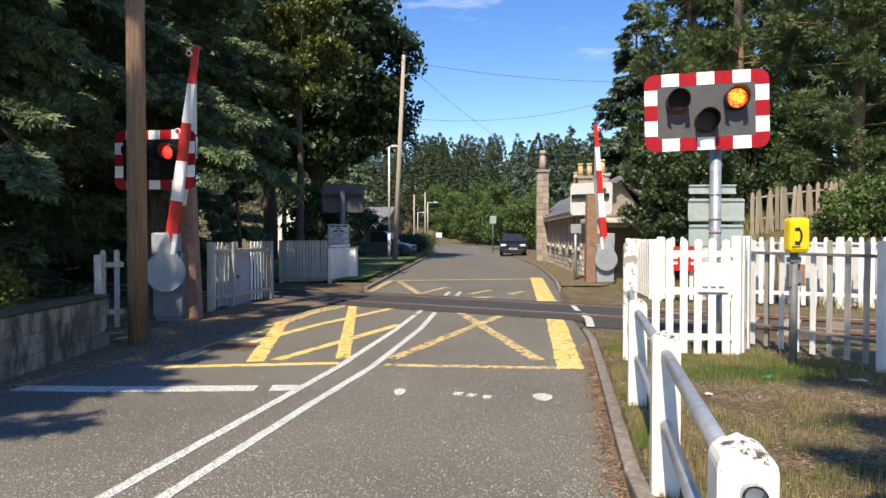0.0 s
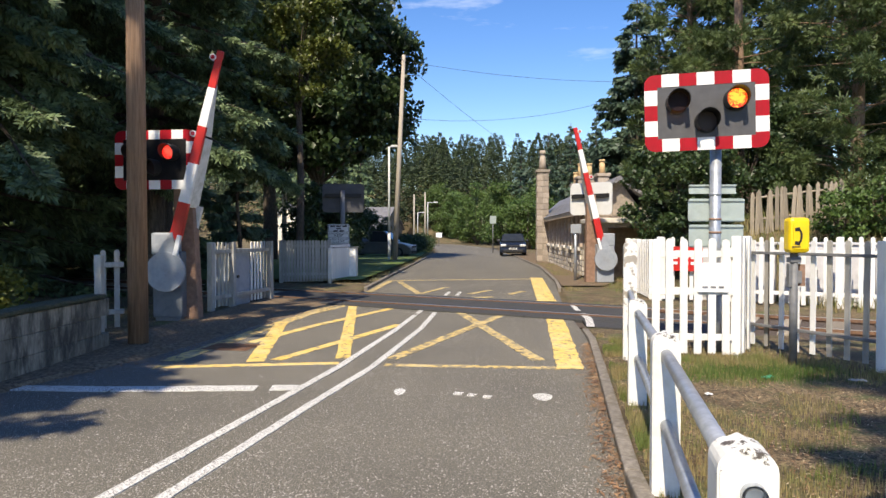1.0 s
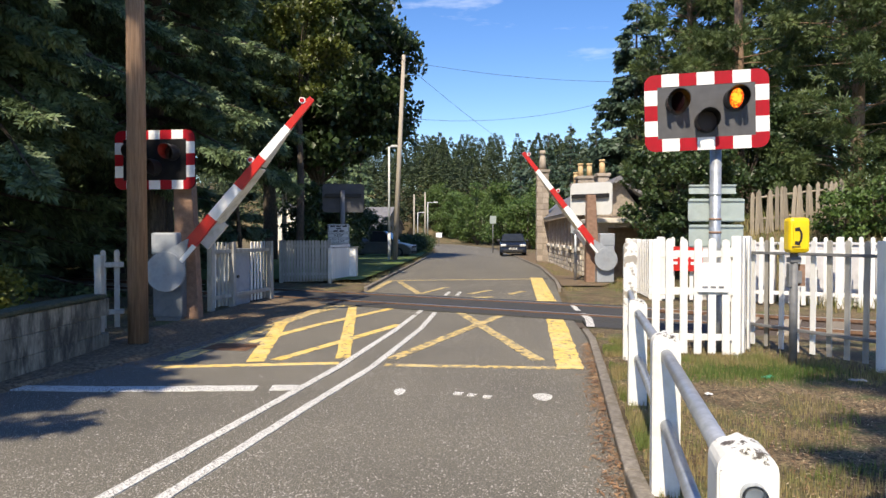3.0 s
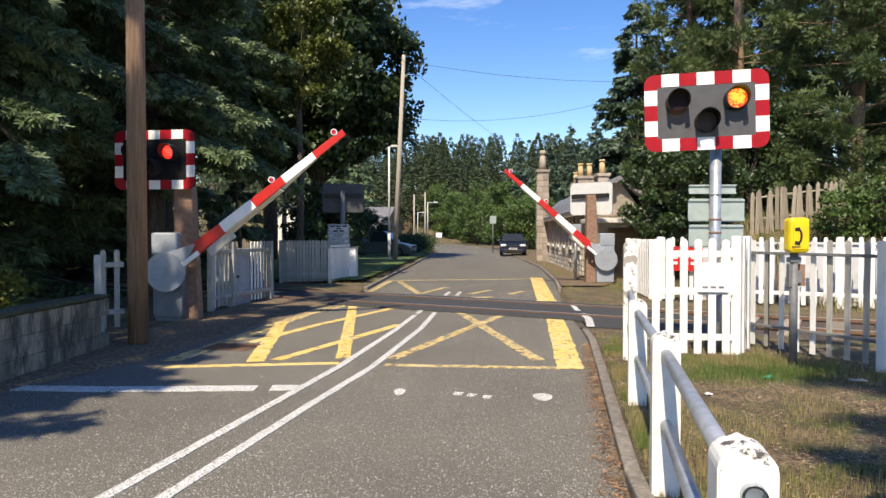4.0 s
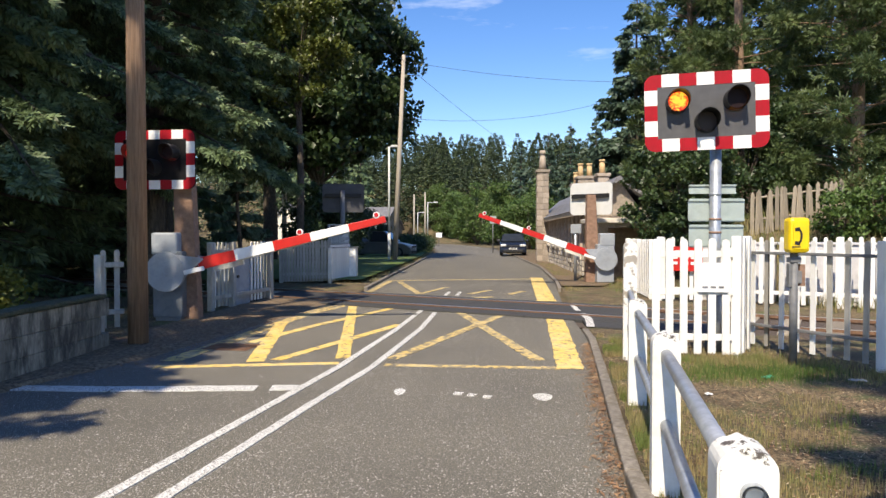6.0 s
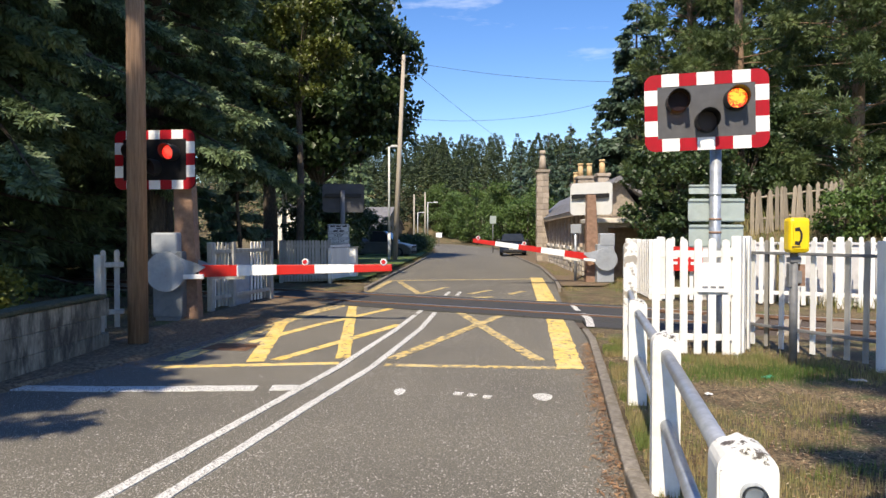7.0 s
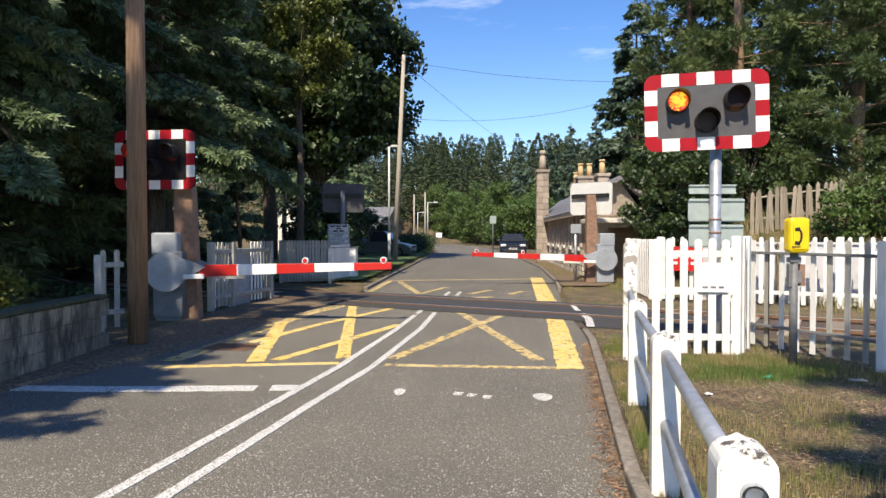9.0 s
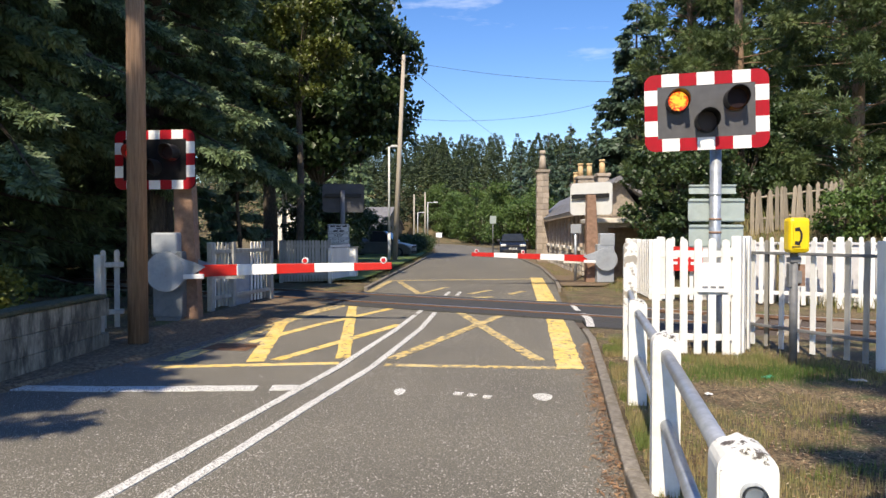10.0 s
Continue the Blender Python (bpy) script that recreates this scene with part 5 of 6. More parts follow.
    tube(bm, (12.1, 0.31, 4.72), (12.1, 0.31, 5.5), 0.21, 0.13, 12)
    tube(bm, (12.1, 0.31, 5.5), (12.1, 0.31, 5.72), 0.17, 0.14, 12)
    part("chimney_pot", bm, "stone", ch)
    stone = B()
    box(stone, (0, 0, 0), (1, 1, 1), bevel=0.06)
    first = None
    rng = random.Random(5)
    for r in range(15):
        for k in range(2):
            m = Matrix.Translation((12.1 - 0.29, 0.31 - 0.145 + 0.29 * k + rng.uniform(-0.03, 0.03), 0.25 + r * 0.29)) @ Matrix.Diagonal((0.05, 0.265 + rng.uniform(-0.04, 0.02), 0.262, 1))
            if first is None:
                first = part("stone", stone, "stone", ch, at=m)
            else:
                share(first, ch, m)
            m2 = Matrix.Translation((12.1 - 0.145 + 0.29 * k + rng.uniform(-0.03, 0.03), 0.60, 0.25 + r * 0.29)) @ Matrix.Diagonal((0.265 + rng.uniform(-0.04, 0.02), 0.05, 0.262, 1))
            share(first, ch, m2)
    # rubble stones of the front, below and between the windows
    walls = [o for o in t.children if o.name.startswith("wall")][0]
    x = 0.15
    rubble = B()
    box(rubble, (0, 0, 0), (1, 1, 1), bevel=0.08)
    first_rubble = part("stone", rubble, "rubble", walls, at=Matrix.Translation((0.2, 0.0, 0.1)) @ Matrix.Diagonal((0.3, 0.1, 0.165, 1)))
    for r in range(5):
        x = 0.1 if r else 0.4
        while x < 16.2:
            w = rng.uniform(0.18, 0.42)
            share(first_rubble, walls, Matrix.Translation((x + w / 2, 0.0, 0.10 + r * 0.185)) @ Matrix.Diagonal((w * 0.9, rng.uniform(0.06, 0.17), 0.16, 1)))
            x += w
    # gable towards the crossing
    for r in range(9):
        y = -0.5
        while y > -1.6:
            w = rng.uniform(0.3, 0.5)
            share(first, walls, Matrix.Translation((0.0, y - w / 2, 0.18 + r * 0.25)) @ Matrix.Diagonal((0.08, w * 0.93, 0.22, 1)))
            y -= w
    # low outbuilding beside it with a dark open door
    o = thing("outbuilding", pose(5.85, 21.7, 0), "low buff outbuilding with a dark open doorway", "shed")
    bm = B()
    box(bm, (-0.95, 0, 0.9), (0.34, 1.5, 1.8))
    box(bm, (1.1, 0, 0.9), (0.3, 1.5, 1.8))
    box(bm, (0.085, 0, 1.73), (1.73, 1.5, 0.14))
    box(bm, (0.085, 0.68, 0.83), (1.73, 0.14, 1.66))
    part("wall", bm, "buff", o)
    bm = B()
    box(bm, (0, 0, 1.87), (2.6, 1.8, 0.14), bevel=0.02)
    part("roof", bm, "sill", o)


station_house()


def car(x, y, deg, paint, label, L=4.1, Wd=1.72, H=1.47, name="car"):
    """A hatchback; its nose points to local -y."""
    t = thing(name, yaw(x, y, 0.03, deg), label, "car", "parked cars")
    half = L / 2
    # side outline of the body below the windows, then of the cabin
    low = [(-half, 0.35), (-half + 0.05, 0.2), (half - 0.05, 0.22), (half, 0.5), (half - 0.05, 0.92), (half - 0.5, 0.98), (-half + 1.2, 0.94), (-half + 0.35, 0.80), (-half + 0.05, 0.62)]
    bm = B()
    prism(bm, low, "x", -Wd / 2, Wd / 2)
    bmesh.ops.bevel(bm, geom=list(bm.edges), offset=0.06, segments=3, affect="EDGES")
    part("body", bm, paint, t)
    bm = B()
    s0, s1 = Wd / 2 - 0.06, Wd / 2 - 0.22
    ring0 = [(-s0, -half + 1.05, 0.93), (s0, -half + 1.05, 0.93), (s0, half - 0.15, 0.95), (-s0, half - 0.15, 0.95)]
    ring1 = [(-s1, -half + 1.75, H), (s1, -half + 1.75, H), (s1, half - 0.6, H - 0.02), (-s1, half - 0.6, H - 0.02)]
    v = [bm.verts.new(p) for p in ring0 + ring1]
    for k in range(4):
        bm.faces.new((v[k], v[(k + 1) % 4], v[4 + (k + 1) % 4], v[4 + k]))
    bm.faces.new(v[4:])
    bm.faces.new(list(reversed(v[:4])))
    bmesh.ops.recalc_face_normals(bm, faces=bm.faces)
    bmesh.ops.bevel(bm, geom=list(bm.edges), offset=0.05, segments=2, affect="EDGES")
    cab = part("cabin", bm, paint, t)

    def pane(a, b, c, d, out):
        bm = B()
        A, Bq, C, D = (Vector(p) for p in (a, b, c, d))
        ctr = (A + Bq + C + D) / 4
        q = [p + (ctr - p) * 0.09 + Vector(out) * 0.012 for p in (A, Bq, C, D)]
        q2 = [p - Vector(out) * 0.03 for p in q]
        vs = [bm.verts.new(p) for p in q + q2]
        for f in ((0, 1, 2, 3), (4, 5, 6, 7), (0, 1, 5, 4), (1, 2, 6, 5), (2, 3, 7, 6), (3, 0, 4, 7)):
            bm.faces.new([vs[k] for k in f])
        bmesh.ops.recalc_face_normals(bm, faces=bm.faces)
        part("window", bm, "glass", cab)
    r0, r1 = ring0, ring1
    pane(r0[0], r0[1], r1[1], r1[0], (0, -0.6, 0.8))
    pane(r0[2], r0[3], r1[3], r1[2], (0, 0.8, 0.5))
    for sg, (i, j) in ((1, (1, 2)), (-1, (0, 3))):
        m0 = tuple((a + b) / 2 for a, b in zip(r0[i], r0[j]))
        m1 = tuple((a + b) / 2 for a, b in zip(r1[i], r1[j]))
        pane(r0[i], m0, m1, r1[i], (sg, 0, 0.3))
        pane(m0, r0[j], r1[j], m1, (sg, 0, 0.3))
    for sx in (-1, 1):
        for yy in (-half + 0.78, half - 0.72):
            bm = B()
            tube(bm, (sx * (Wd / 2 - 0.2), yy, 0.31), (sx * (Wd / 2 + 0.012), yy, 0.31), 0.31, 0.30, 24)
            w = part("wheel", bm, "tyre", t)
            bm = B()
            tube(bm, (sx * (Wd / 2 + 0.0), yy, 0.31), (sx * (Wd / 2 + 0.025), yy, 0.31), 0.20, 0.18, 18)
            part("rim", bm, "car_silver", w)
        bm = B()
        box(bm, (sx * (Wd / 2 - 0.24), -half + 0.12, 0.70), (0.36, 0.22, 0.15), Matrix.Rotation(radians(12 * sx), 4, "Z"), bevel=0.04)
        part("headlight", bm, "lamp_clear", t)
        bm = B()
        box(bm, (sx * (Wd / 2 - 0.12), half - 0.03, 0.80), (0.2, 0.08, 0.2), bevel=0.03)
        part("tail_light", bm, "lamp_red", t)
        bm = B()
        box(bm, (sx * (Wd / 2 + 0.09), -half + 1.35, 1.0), (0.2, 0.10, 0.13), bevel=0.03)
        part("mirror", bm, paint, t)
    bm = B()
    box(bm, (0, -half - 0.002, 0.66), (0.85, 0.05, 0.09), bevel=0.01)
    part("grille", bm, "black", t)
    bm = B()
    box(bm, (0, -half - 0.01, 0.34), (1.25, 0.06, 0.16), bevel=0.02)
    part("air_intake", bm, "black", t)
    bm = B()
    box(bm, (0, -half - 0.025, 0.49), (0.52, 0.02, 0.11))
    pl = part("number_plate", bm, "white", t)
    bm = B()
    box(bm, (0, -half - 0.037, 0.49), (0.40, 0.006, 0.05))
    part("plate_bar", bm, "black", pl)
    return t


car(4.75, 46.5, -5, "car_blue", "dark blue parked hatchback facing the crossing")
car(-4.0, 43.0, 78, "car_silver", "silver and dark parked estate car beside the hedge", L=4.5, H=1.62)


def cottage(x, y, deg, w, d, h, label, wall="harl", ridge=2.6):
    t = thing("cottage", yaw(x, y, 0, deg), label, "house", "cottages")
    bm = B()
    prism(bm, [(-w / 2, 0), (w / 2, 0), (w / 2, h), (0, h + ridge), (-w / 2, h)], "y", 0, d)
    part("wall", bm, wall, t)
    bm = B()
    prism(bm, [(-w / 2 - 0.3, h - 0.22), (-w / 2 - 0.3, h - 0.08), (0, h + ridge + 0.15), (w / 2 + 0.3, h - 0.08), (w / 2 + 0.3, h - 0.22), (0, h + ridge + 0.01)], "y", -0.25, d + 0.25)
    part("roof", bm, "slate", t, "grey slate roof")
    bm = B()
    box(bm, (0.6, -0.01, h * 0.55), (0.9, 0.08, 1.1), bevel=0.01)
    wd = part("window", bm, "white", t)
    bm = B()
    box(bm, (0.6, -0.055, h * 0.55), (0.76, 0.02, 0.95))
    part("pane", bm, "glass", wd)


cottage(-14.2, 62, -32, 5.0, 9, 1.9, "cream harled cottage gable with grey slate roof", ridge=2.2)
cottage(-6.0, 82, 70, 5.5, 8, 2.2, "distant cottage with a dark slate roof", "concrete", 2.4)


def street_lamp(x, y, h, label, arm=0.5, r=0.055, sign=1):
    t = thing("street_lamp", pose(x, y, 0), label, "street lamp", "street lamps")
    bm = B()
    tube(bm, (0, 0, -0.2), (0, 0, h * 0.25), r * 1.3, r * 1.3, 12)
    tube(bm, (0, 0, h * 0.25), (0, 0, h), r, r * 0.8, 12)
    part("column", bm, "sign_white", t)
    bm = B()
    tube(bm, (0, 0, h - 0.05), (sign * arm, 0, h + 0.02), r * 0.6, r * 0.5, 8)
    part("bracket", bm, "sign_white", t)
    bm = B()
    box(bm, (sign * (arm + 0.2), 0, h + 0.02), (0.5, 0.2, 0.11), bevel=0.03)
    part("lantern", bm, "sign_white", t)


street_lamp(-2.8, 35.5, 6.0, "slim white street lamp beside the wooden pole", 0.15, 0.06)
street_lamp(-1.7, 76, 5.0, "distant grey street lamp", 0.7, 0.06)
street_lamp(-3.4, 92, 4.4, "distant grey street lamp", 0.6, 0.06)
pole(-3.3, 78, 6.0, 0.11, 0.08, "pole_pale", "distant pale wooden pole")
pole(-2.2, 84, 6.6, 0.11, 0.08, "pole_pale", "distant pale wooden pole")
t = thing("road_sign", pose(-0.5, 84, 0), "small white road sign on a post at the bend", "sign")
bm = B()
tube(bm, (0, 0, 0), (0, 0, 1.5), 0.04, 0.04, 8)
part("post", bm, "grey_post", t)
bm = B()
box(bm, (0, -0.05, 1.35), (0.75, 0.03, 0.6), bevel=0.01)
part("sign_plate", bm, "white", t)
t = thing("road_sign", pose(3.95, 54, 0), "small grey sign on a slim post", "sign")
bm = B()
tube(bm, (0, 0, 0), (0, 0, 2.9), 0.04, 0.04, 8)
part("post", bm, "grey_post", t)
bm = B()
box(bm, (0, -0.05, 2.6), (0.5, 0.03, 0.6), bevel=0.01)
part("sign_plate", bm, "plate_back", t)
t = thing("station_sign", pose(4.0, 20.6, 0), "small grey sign on a pale post by the barrier", "sign")
bm = B()
tube(bm, (0, 0, 0), (0, 0, 1.75), 0.045, 0.045, 10)
part("post", bm, "galv", t)
bm = B()
box(bm, (0, -0.06, 1.62), (0.32, 0.03, 0.28), bevel=0.01)
part("sign_plate", bm, "grey_paint", t)

# red notice on the far fence and the white plate on the gate
t = thing("notice", yaw(5.12, 14.45, 0, -30), "red and white warning notice on the far fence", "sign")
bm = B()
box(bm, (0, -0.03, 0.93), (0.74, 0.02, 0.52), bevel=0.008)
pl = part("panel", bm, "boom_red", t)
for z, n in ((1.08, 2), (0.96, 3), (0.84, 3)):
    for k in range(n):
        bm = B()
        box(bm, ((k - (n - 1) / 2) * 0.22, -0.045, z), (0.17, 0.006, 0.06))
        part("lettering_bar", bm, "white", pl)
t = thing("gate_notice", yaw(3.12, 7.87, 0, -7), "white notice plate fixed to the picket gate", "sign")
bm = B()
box(bm, (0, 0.0, 0.95), (0.34, 0.012, 0.34), bevel=0.004)
pl = part("panel", bm, "white", t)
for k in range(3):
    bm = B()
    box(bm, (-0.09 + 0.09 * k, -0.009, 0.84), (0.06, 0.004, 0.022))
    part("lettering_bar", bm, "grey_post", pl)


for a in (5.2, 6.9, 8.6, 10.3):
    p = TRACK_O + TRACK_U * a + TRACK_N * 3.75
    c = thing("relay_cabinet", yaw(p.x, p.y, 0, -30), "pale grey steel relay cabinet behind the railway fence", "cabinet", "relay cabinets")
    bm = B()
    box(bm, (0, 0, 0.62), (1.62, 0.5, 1.24), bevel=0.02)
    part("body", bm, "panel_grey", c)
    bm = B()
    box(bm, (0, 0, 1.26), (1.68, 0.58, 0.05), bevel=0.012)
    part("lid", bm, "panel_grey", c)
    for k in (-0.4, 0.4):
        bm = B()
        box(bm, (k, -0.255, 0.64), (0.74, 0.02, 1.08), bevel=0.005)
        d = part("door", bm, "panel_grey", c)
        bm = B()
        box(bm, (k - 0.28 * (1 if k > 0 else -1), -0.275, 0.66), (0.03, 0.03, 0.14), bevel=0.006)
        part("handle", bm, "black", d)


def paling():
    """Old grey-brown palings on the bank."""
    t = thing("paling_fence", pose(0, 0, 0), "leaning weathered brown wooden paling fence on the bank", "fence")
    rng = random.Random(3)
    bm = B()
    prism(bm, [(-0.05, 0), (0.05, 0), (0.05, 1.14), (0, 1.22), (-0.05, 1.14)], "y", -0.012, 0.012)
    first = None
    n = 19
    for i in range(n):
        x, y = 8.6 + 2.4 * i / n, 19.0 - 0.5 * i / n
        m = Matrix.Translation((x, y, rise(x, y) + 0.0 + rng.uniform(-0.04, 0.06))) @ Matrix.Rotation(radians(rng.uniform(-5, 5)), 4, "Y") @ Matrix.Rotation(radians(-12), 4, "Z")
        if first is None:
            first = part("paling", bm, "wood_old", t, at=m)
        else:
            share(first, t, m)
    for dz in (0.4, 1.0):
        bm = B()
        for i in range(3):
            xa, xb = 8.6 + 0.7 * i, 9.3 + 0.7 * i
            ya, yb = 19.05 - 0.9 * (xa - 8.6) / 4.2, 19.05 - 0.9 * (xb - 8.6) / 4.2
            tube(bm, (xa, ya, rise(xa, ya) + dz), (xb, yb, rise(xb, yb) + dz), 0.035, 0.035, 6)
        part("fence_rail", bm, "wood_old", t)


paling()


def wire(a, b, sag, label="thin black overhead cable", r=0.009):
    bm = B()
    a, b = Vector(a), Vector(b)
    n = 14
    pts = [a.lerp(b, i / n) - Vector((0, 0, sag * 4 * (i / n) * (1 - i / n))) for i in range(n + 1)]
    bm.free()
    cu = bpy.data.curves.new("overhead_cable", "CURVE")
    cu.dimensions, cu.bevel_depth, cu.bevel_resolution = "3D", r, 1
    sp = cu.splines.new("POLY")
    sp.points.add(len(pts) - 1)
    for q, p in zip(sp.points, pts):
        q.co = (*p, 1)
    cu.materials.append(M["black"])
    tagged(new("overhead_cable", cu), label, "cable", "overhead cables")


wire((-2.0, 35, 10.3), (14, 36, 9.6), 0.5)
wire((-2.0, 35, 10.3), (-3.97, 8.86, 8.3), 0.4)
wire((-2.0, 35, 7.4), (9, 38, 8.8), 0.5)
wire((-2.0, 35, 10.2), (12.0, 58, 5.2), 0.6)
wire((-9.3, 39.9, 6.7), (-7, 9, 6.0), 0.6)

# rough whitewashed pier at the end of the near garden wall
t = thing("stone_pier", pose(2.30, 3.0, -0.05), "rough whitewashed stone pier", "pier")
rng = random.Random(8)
for r in range(4):
    bm = B()
    box(bm, (rng.uniform(-0.015, 0.015), rng.uniform(-0.01, 0.01), 0.09 + r * 0.177), (0.40, 0.42, 0.185), bevel=0.03)
    part("stone", bm, "post_flaked", t)


def hill_wood():
    rng = np.random.default_rng(77)
    bases, dirs, lens, wds = [], [], [], []
    for i in range(430):
        y = 106 + 92 * rng.uniform() ** 0.7
        x = rng.uniform(-0.36, 0.34) * y
        if -12 < x < 14 and y < 118:
            y += 14
        h = rng.uniform(10.8, 12.8)
        z0 = rise(x, y) - 0.5
        n = 420
        zz = rng.uniform(0.05, 1, n) ** 0.85
        a = rng.uniform(0, math.tau, n)
        r = rng.uniform(2.3, 3.3) * (1 - zz) ** 0.72 * rng.uniform(0.5, 1, n)
        b = np.stack([x + r * np.cos(a), y + r * np.sin(a), z0 + h * zz], 1)
        d = np.stack([np.cos(a), np.sin(a), rng.uniform(-0.5, 0.5, n) + 1.6 * (zz > 0.93)], 1)
        d /= np.linalg.norm(d, axis=1, keepdims=True)
        bases.append(b), dirs.append(d), lens.append(rng.uniform(0.55, 0.95, n) * (1.15 - 0.5 * zz)), wds.append(0.40 - 0.15 * zz)
    v, f = sprays(rng, np.concatenate(bases), np.concatenate(dirs), np.concatenate(lens), np.concatenate(wds), pairs=0)
    tagged(fill_mesh("hill_woodland", v, f, "hill_wood"), "dense conifer plantation on the far hill", "woodland", kind="stuff")


hill_wood()

# bright green scrub where the road bends
srng = random.Random(21)
for i in range(16):
    x = -1.0 + 0.95 * i + srng.uniform(-0.6, 0.6)
    y = 100 + srng.uniform(-6, 14) - abs(i - 3) * 1.2 + (20 if i < 5 else 0)
    broadleaf(x, y, srng.uniform(5.0, 8.5), srng.uniform(2.4, 3.4), 0.2, "bright green roadside broadleaf shrub", 100 + i, 7000, 0.25, "bush_green", 0, 45, "roadside_shrub", clump_r=1.1)
for i in range(7):
    broadleaf(6.2 + 0.9 * i, 66 + srng.uniform(-3, 3), srng.uniform(3.5, 5.5), 2.1, 0.2, "green shrub beside the far road", 130 + i, 4200, 0.21, "bush_green", 0, 40, "roadside_shrub", clump_r=0.8)
for i, (x, y, h, r) in enumerate(((-5.5, 29.5, 3.4, 1.6), (-5.1, 32, 3.3, 1.5), (-6.0, 50, 3.6, 2.0), (-8.0, 52, 4.0, 2.0))):
    broadleaf(x, y, h, r, 0.3, "dark evergreen garden shrub beyond the track", 150 + i, 9000, 0.15, "broadleaf", 0, 60, "garden_shrub", clump_r=0.55)
for i in range(6):
    broadleaf(-2.6 + 0.18 * i, 49 + 2.4 * i, 1.35, 1.0, 0.1, "clipped dark green hedge plant", 170 + i, 3500, 0.14, "broadleaf", 0, 40, "hedge_plant", clump_r=0.5, stretch=1.4)
for i in range(3, 8):
    conifer(-2 - 3.4 * i, 92 + 3 * i, 15 + i, 3.2, 0.5, "distant dark conifer beyond the cottages", 180 + i, 1500, 1.1, "spruce", width=0.22, pairs=1)
for i, (x, y, h) in enumerate(((16.5, 58, 16), (19.5, 52, 16), (14.5, 46, 17), (17, 40, 17), (12.5, 34, 17), (19, 30, 17), (21, 24, 17), (17, 33, 16))):
    conifer(x, y, h, 3.3, 0.6, "tall plantation conifer behind the station", 200 + i, 3800, 0.75, "spruce" if i % 2 else "pine", width=0.15, pairs=1, upto=min(h, 1.5 + y * 0.36))


for i, (x, y, h) in enumerate(((9.6, 84, 13.2), (12.0, 78, 13.0), (14.2, 76, 13.8), (16.6, 74, 14.6))):
    conifer(x, y, h, 2.4, 0.6, "dark pointed conifer beyond the station roof", 260 + i, 2600, 0.6, "spruce_blue", width=0.2, pairs=1)


# ---- grass and litter on the verges ----
def scatter(name, n, region, size, material, label, category, seed, upright=True, patches=None, keep=0.5, flat=False):
    rng = np.random.default_rng(seed)
    P = []
    while len(P) < n:
        x, y = region(rng)
        if patches and noise.noise((x * patches, y * patches, seed)) < keep:
            continue
        P.append((x, y))
    P = np.array(P)
    a = rng.uniform(0, math.tau, n)
    s = size * rng.uniform(0.5, 1.5, n)
    zb = np.array([GZ + rise(x, y) for x, y in P]) + 0.05
    if flat:
        k = rng.uniform(0.5, 1.0, n)
        base = np.stack([P[:, 0], P[:, 1], np.full(n, 0.0022)], 1)
        v = np.stack([base + np.stack([np.cos(a + q) * s * k, np.sin(a + q) * s, 0 * s], 1) for q in (0, 2.1, 4.2)], 1).reshape(-1, 3)
    elif upright:
        c, sn = np.cos(a), np.sin(a)
        w = 0.003 + 0.035 * s
        base = np.stack([P[:, 0], P[:, 1], zb - 0.06], 1)
        off = np.stack([c * w, sn * w, 0 * c], 1)
        lean = np.stack([-sn * s * rng.uniform(-0.6, 0.6, n), c * s * rng.uniform(-0.6, 0.6, n), s + 0.05], 1)
        v = np.stack([base - off, base + off, base + lean], 1).reshape(-1, 3)
    else:
        d1 = np.stack([np.cos(a), np.sin(a), rng.uniform(-0.3, 0.5, n)], 1) * s[:, None]
        d2 = np.stack([-np.sin(a), np.cos(a), rng.uniform(-0.3, 0.5, n)], 1) * s[:, None] * 0.45
        base = np.stack([P[:, 0], P[:, 1], np.full(n, 0.010) if region in (gutter, left_edge) else zb - 0.035], 1)
        v = np.stack([base - d1, base + d2, base + d1], 1).reshape(-1, 3)
        v[:, 2] = np.maximum(v[:, 2], 0.004)
    f = np.arange(len(v)).reshape(-1, 3)
    tagged(fill_mesh(name, v, f, material), label, category, kind="stuff")


def verge(rng):
    y = rng.uniform(1.6, 8.6) if rng.uniform() < 0.8 else rng.uniform(1.6, 4.5)
    return interp(RIGHT, y) + 0.15 + rng.uniform(0, 1) ** 1.1 * (4.6 - 0.25 * y), y


def kerbside(rng):
    y = rng.uniform(2.0, 9.5)
    return interp(RIGHT, y) + 0.14 + abs(rng.normal()) * 0.16, y


def fence_foot(rng):
    k = rng.uniform(0, 1)
    if rng.uniform() < 0.5:
        return 2.4 + 1.3 * k, 7.85 - abs(rng.normal()) * 0.35
    return 3.5 + 1.6 * k + rng.normal() * 0.2, 8.0 - 2.2 * k + rng.normal() * 0.25


def gutter(rng):
    y = rng.uniform(1.8, 9.0)
    return interp(RIGHT, y) - abs(rng.normal()) * 0.07, y


def left_edge(rng):
    y = rng.uniform(4, 14)
    return interp(LEFT, y) + abs(rng.normal()) * 0.16, y


def left_strip(rng):
    y = rng.uniform(4, 15)
    return interp(LEFT, y) - 0.15 - rng.uniform(0, 1.2), y


def bank(rng):
    return rng.uniform(7.2, 18), rng.uniform(12.5, 21)


def far_verge(rng):
    y = rng.uniform(20, 60)
    return interp(LEFT, y) - 0.2 - rng.uniform(0, 4.5), y


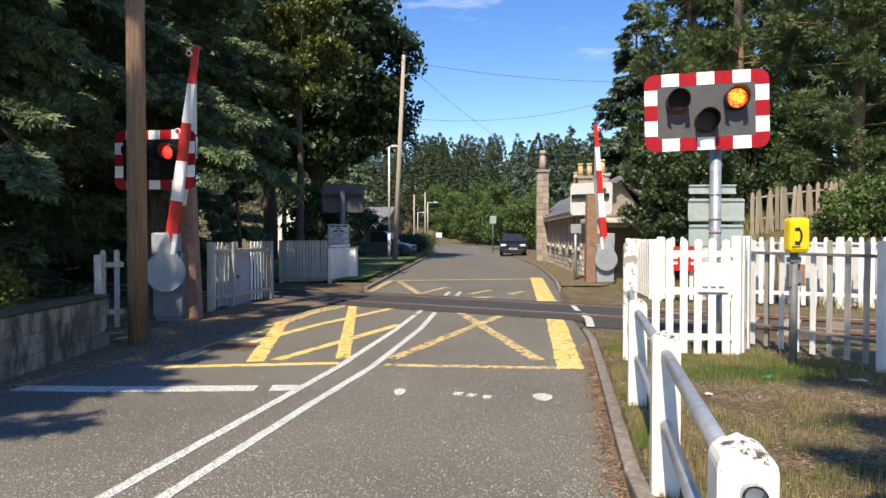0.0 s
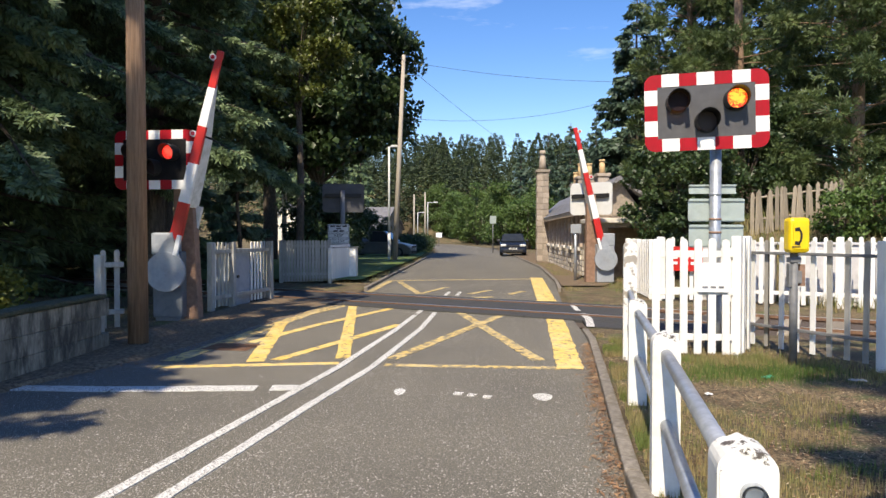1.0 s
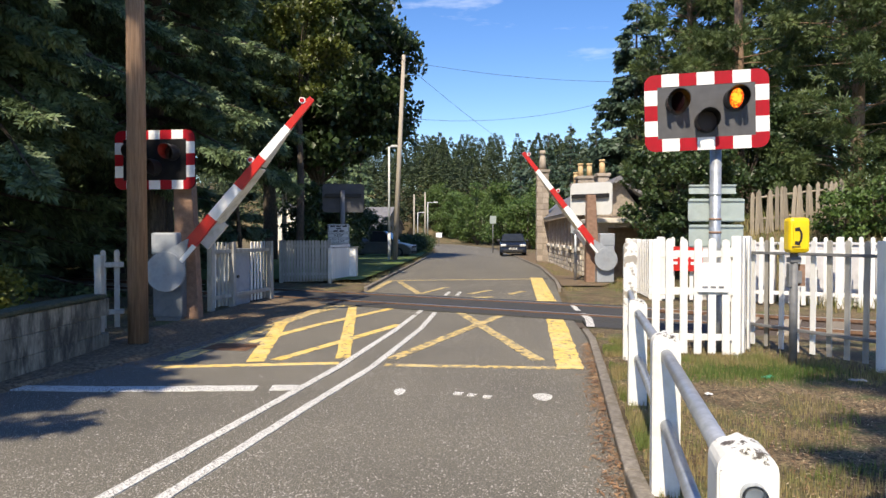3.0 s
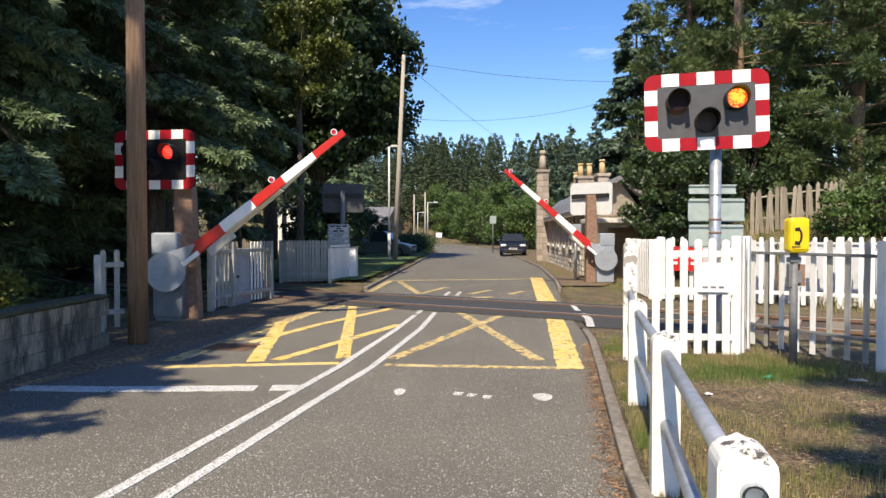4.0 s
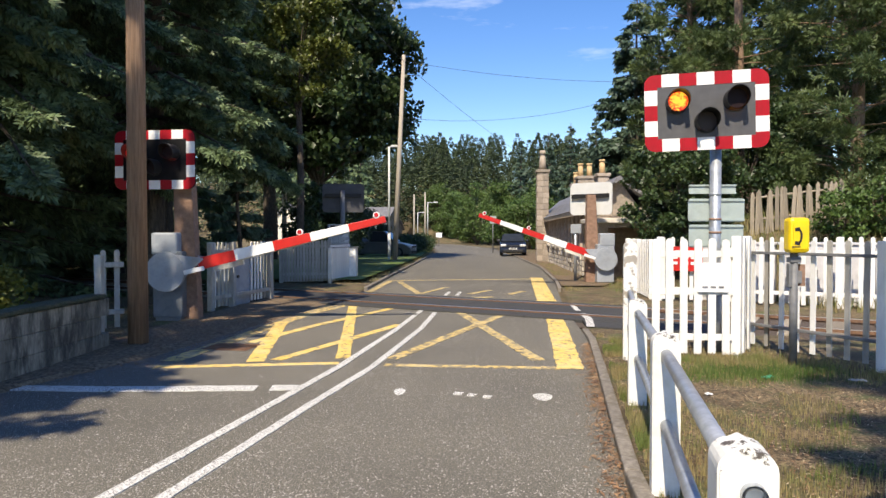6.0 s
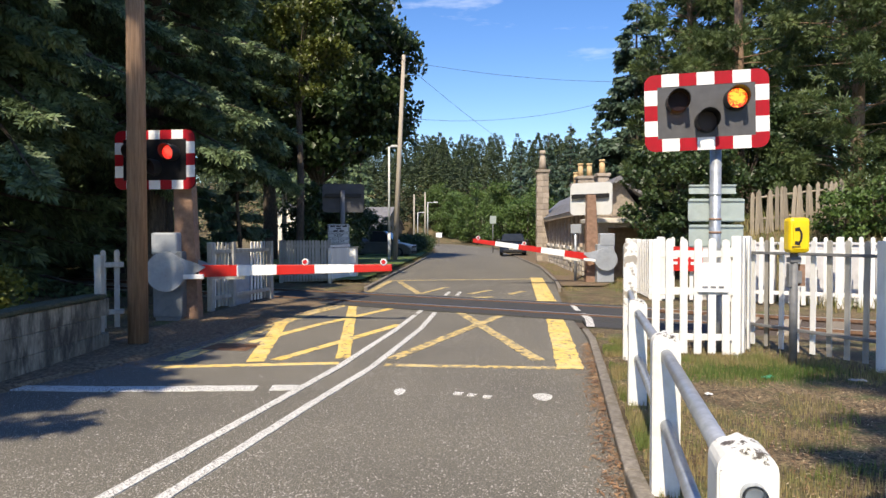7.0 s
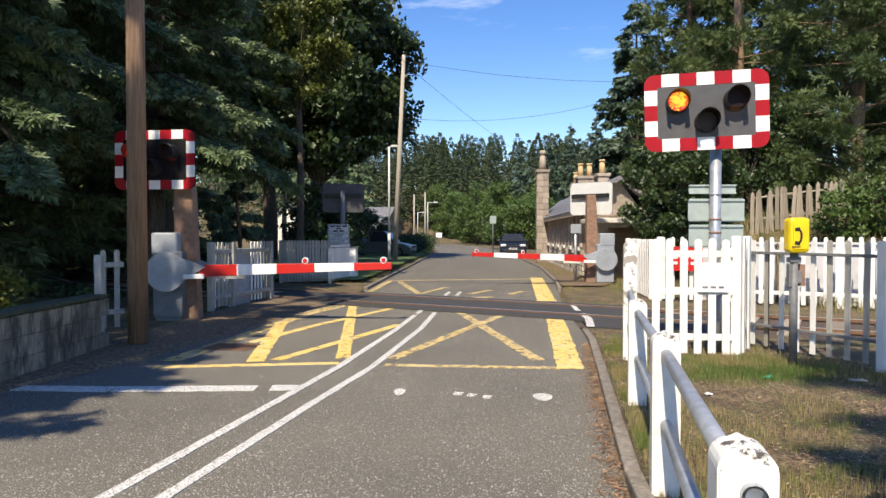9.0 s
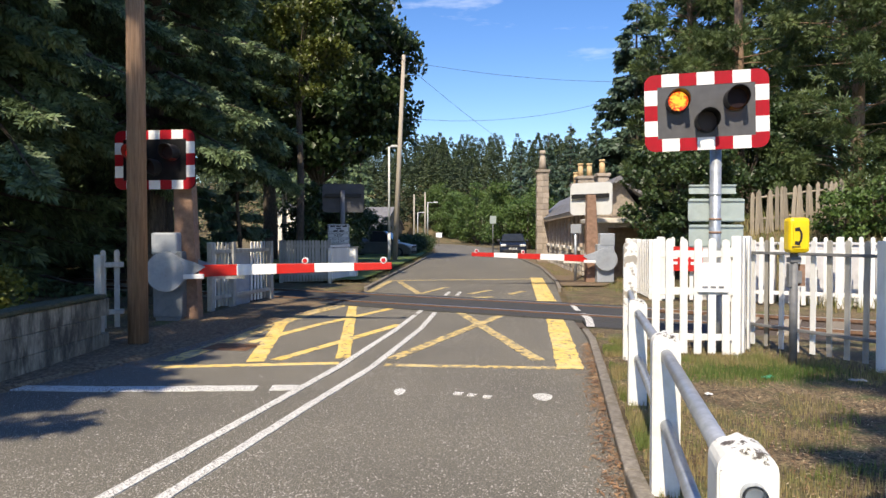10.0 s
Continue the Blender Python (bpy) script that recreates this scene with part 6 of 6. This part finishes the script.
scatter("verge_grass", 15000, verge, 0.022, "grass", "thin short grass on the verge", "grass", 31, patches=0.9, keep=0.02)
scatter("verge_grass", 6000, kerbside, 0.034, "grass", "grass tufts along the kerb", "grass", 32, patches=1.2, keep=-0.05)
scatter("verge_grass", 5000, fence_foot, 0.035, "grass", "longer grass at the foot of the fence", "grass", 33, patches=0.9, keep=-0.1)
scatter("verge_grass", 3000, lambda rng: (3.15 + rng.normal() * 0.42, 6.95 + rng.normal() * 0.2), 0.026, "bush_green", "fresh green grass patch before the fence", "grass", 39)
scatter("straw_litter", 9000, verge, 0.011, "straw", "pale dry straw and bark chips on the verge", "litter", 42, upright=False)
scatter("leaf_litter", 2600, left_edge, 0.014, "dry", "brown needles swept along the road edge", "leaves", 43, upright=False)
scatter("verge_weeds", 4500, lambda rng: (lambda y: (interp(RIGHT, y) + 0.2 + rng.uniform(0, 1) ** 1.5 * 2.2, y))(rng.uniform(16.5, 32)), 0.06, "grass", "low weeds on the footway by the far barrier", "weeds", 40, patches=0.7, keep=0.0)
scatter("road_chippings", 34000, lambda rng: (lambda y: (rng.uniform(interp(LEFT, y) + 0.1, interp(RIGHT, y) - 0.05), y))(3.2 + 8.5 * rng.uniform() ** 1.6), 0.0068, "chipping", "pale stone chippings worn bare in the asphalt", "chippings", 41, flat=True)
scatter("bank_grass", 14000, bank, 0.22, "grass", "rough grass and weeds on the bank", "grass", 34)
scatter("lawn_grass", 12000, far_verge, 0.09, "grass", "mown grass beside the road", "grass", 35)
scatter("leaf_litter", 14000, verge, 0.014, "dry", "dry brown leaves and twigs on the verge", "leaves", 36, upright=False)
scatter("leaf_litter", 2600, gutter, 0.02, "dry", "dry brown leaves in the gutter", "leaves", 37, upright=False)
scatter("leaf_litter", 4000, left_strip, 0.02, "dry", "brown needles and leaves on the footway", "leaves", 38, upright=False)
for i in range(5):
    broadleaf(10.3 + 0.9 * i, 17.6 - 0.35 * i, 1.3 + 0.25 * (i % 3), 0.8, 0.05, "low green weeds and brambles on the bank", 230 + i, 2600, 0.10, "bush_green", 0, 30, "bramble_shrub", clump_r=0.3)

for x, y, w, h, deg, paint, words in ((3.22, 6.72, 0.13, 0.07, 20, "rag_green", "crumpled green plastic scrap in the grass"), (4.0, 6.55, 0.16, 0.06, -35, "picket_grey", "grey weathered litter scrap on the verge"), (2.35, 6.0, 0.06, 0.04, 10, "white", "small white paper scrap on the verge"), (1.9, 4.7, 0.05, 0.03, 50, "white", "small white paper scrap on the verge")):
    t = thing("litter_scrap", yaw(x, y, GZ, deg), words, "litter", "litter scraps")
    bm = B()
    bmesh.ops.create_grid(bm, x_segments=5, y_segments=4, size=0.5)
    for q in bm.verts:
        q.co = Vector((q.co.x * w, q.co.y * h, 0.02 + 0.03 * abs(noise.noise(q.co * 5 + Vector((x, y, 0))))))
    bmesh.ops.solidify(bm, geom=list(bm.faces), thickness=0.004)
    part("scrap", bm, paint, t)

# ---- motion ----
def motions():
    rows_l = [(0, 81.8), (0.5, 81.8), (0.7, 79.8), (1.0, 75.4), (1.5, 68.6), (2.0, 61.8), (2.5, 55.2), (4.0, 37.4), (4.5, 31.4), (5.0, 25.7), (5.5, 19.4), (6.0, 13.2), (6.5, 7.0), (6.8, 3.0), (6.95, 0.9), (7.1, 1.0), (7.3, 1.4), (10, 1.4)]
    rows_r = [(0, 85.2), (0.4, 85.0), (0.6, 83.4), (0.8, 80.4), (1.0, 76.4), (1.5, 70.2), (2.0, 64.2), (2.5, 57.6), (3.8, 43.0), (4.5, 35.5), (5.0, 30.2), (5.5, 24.3), (6.2, 16.8), (6.8, 10.2), (7.0, 7.8), (7.2, 6.0), (7.5, 3.2), (7.8, 2.0), (8.2, 2.0), (10, 2.0)]
    for (arm, sign, z), rows in zip(FALLING, (rows_l, rows_r)):
        walk(arm, [(t, pose(0, -0.06, z, 0, -sign * a, 0)) for t, a in rows])
    period, first = 0.78, 0.635
    for ob, x, z, kind in LAMPS:
        def turn(a):
            return pose(x, -0.118, z, 0, 0, a)
        # the right lens shows its bright side from 'first' on for half a period, then the left one
        rows = [(0, turn(0 if kind == "r" else 180))]
        state, ang = kind == "r", (0 if kind == "r" else 180)
        t = first - period / 2
        while t < 9.93:
            state = not state
            n = round(t * FPS)
            for k in range(4):
                rows.append(((n - 1 + k) / FPS, turn(ang + 60 * k)))
            ang += 180
            t += period / 2
        rows.append((10, turn(ang)))
        walk(ob, rows)


motions()
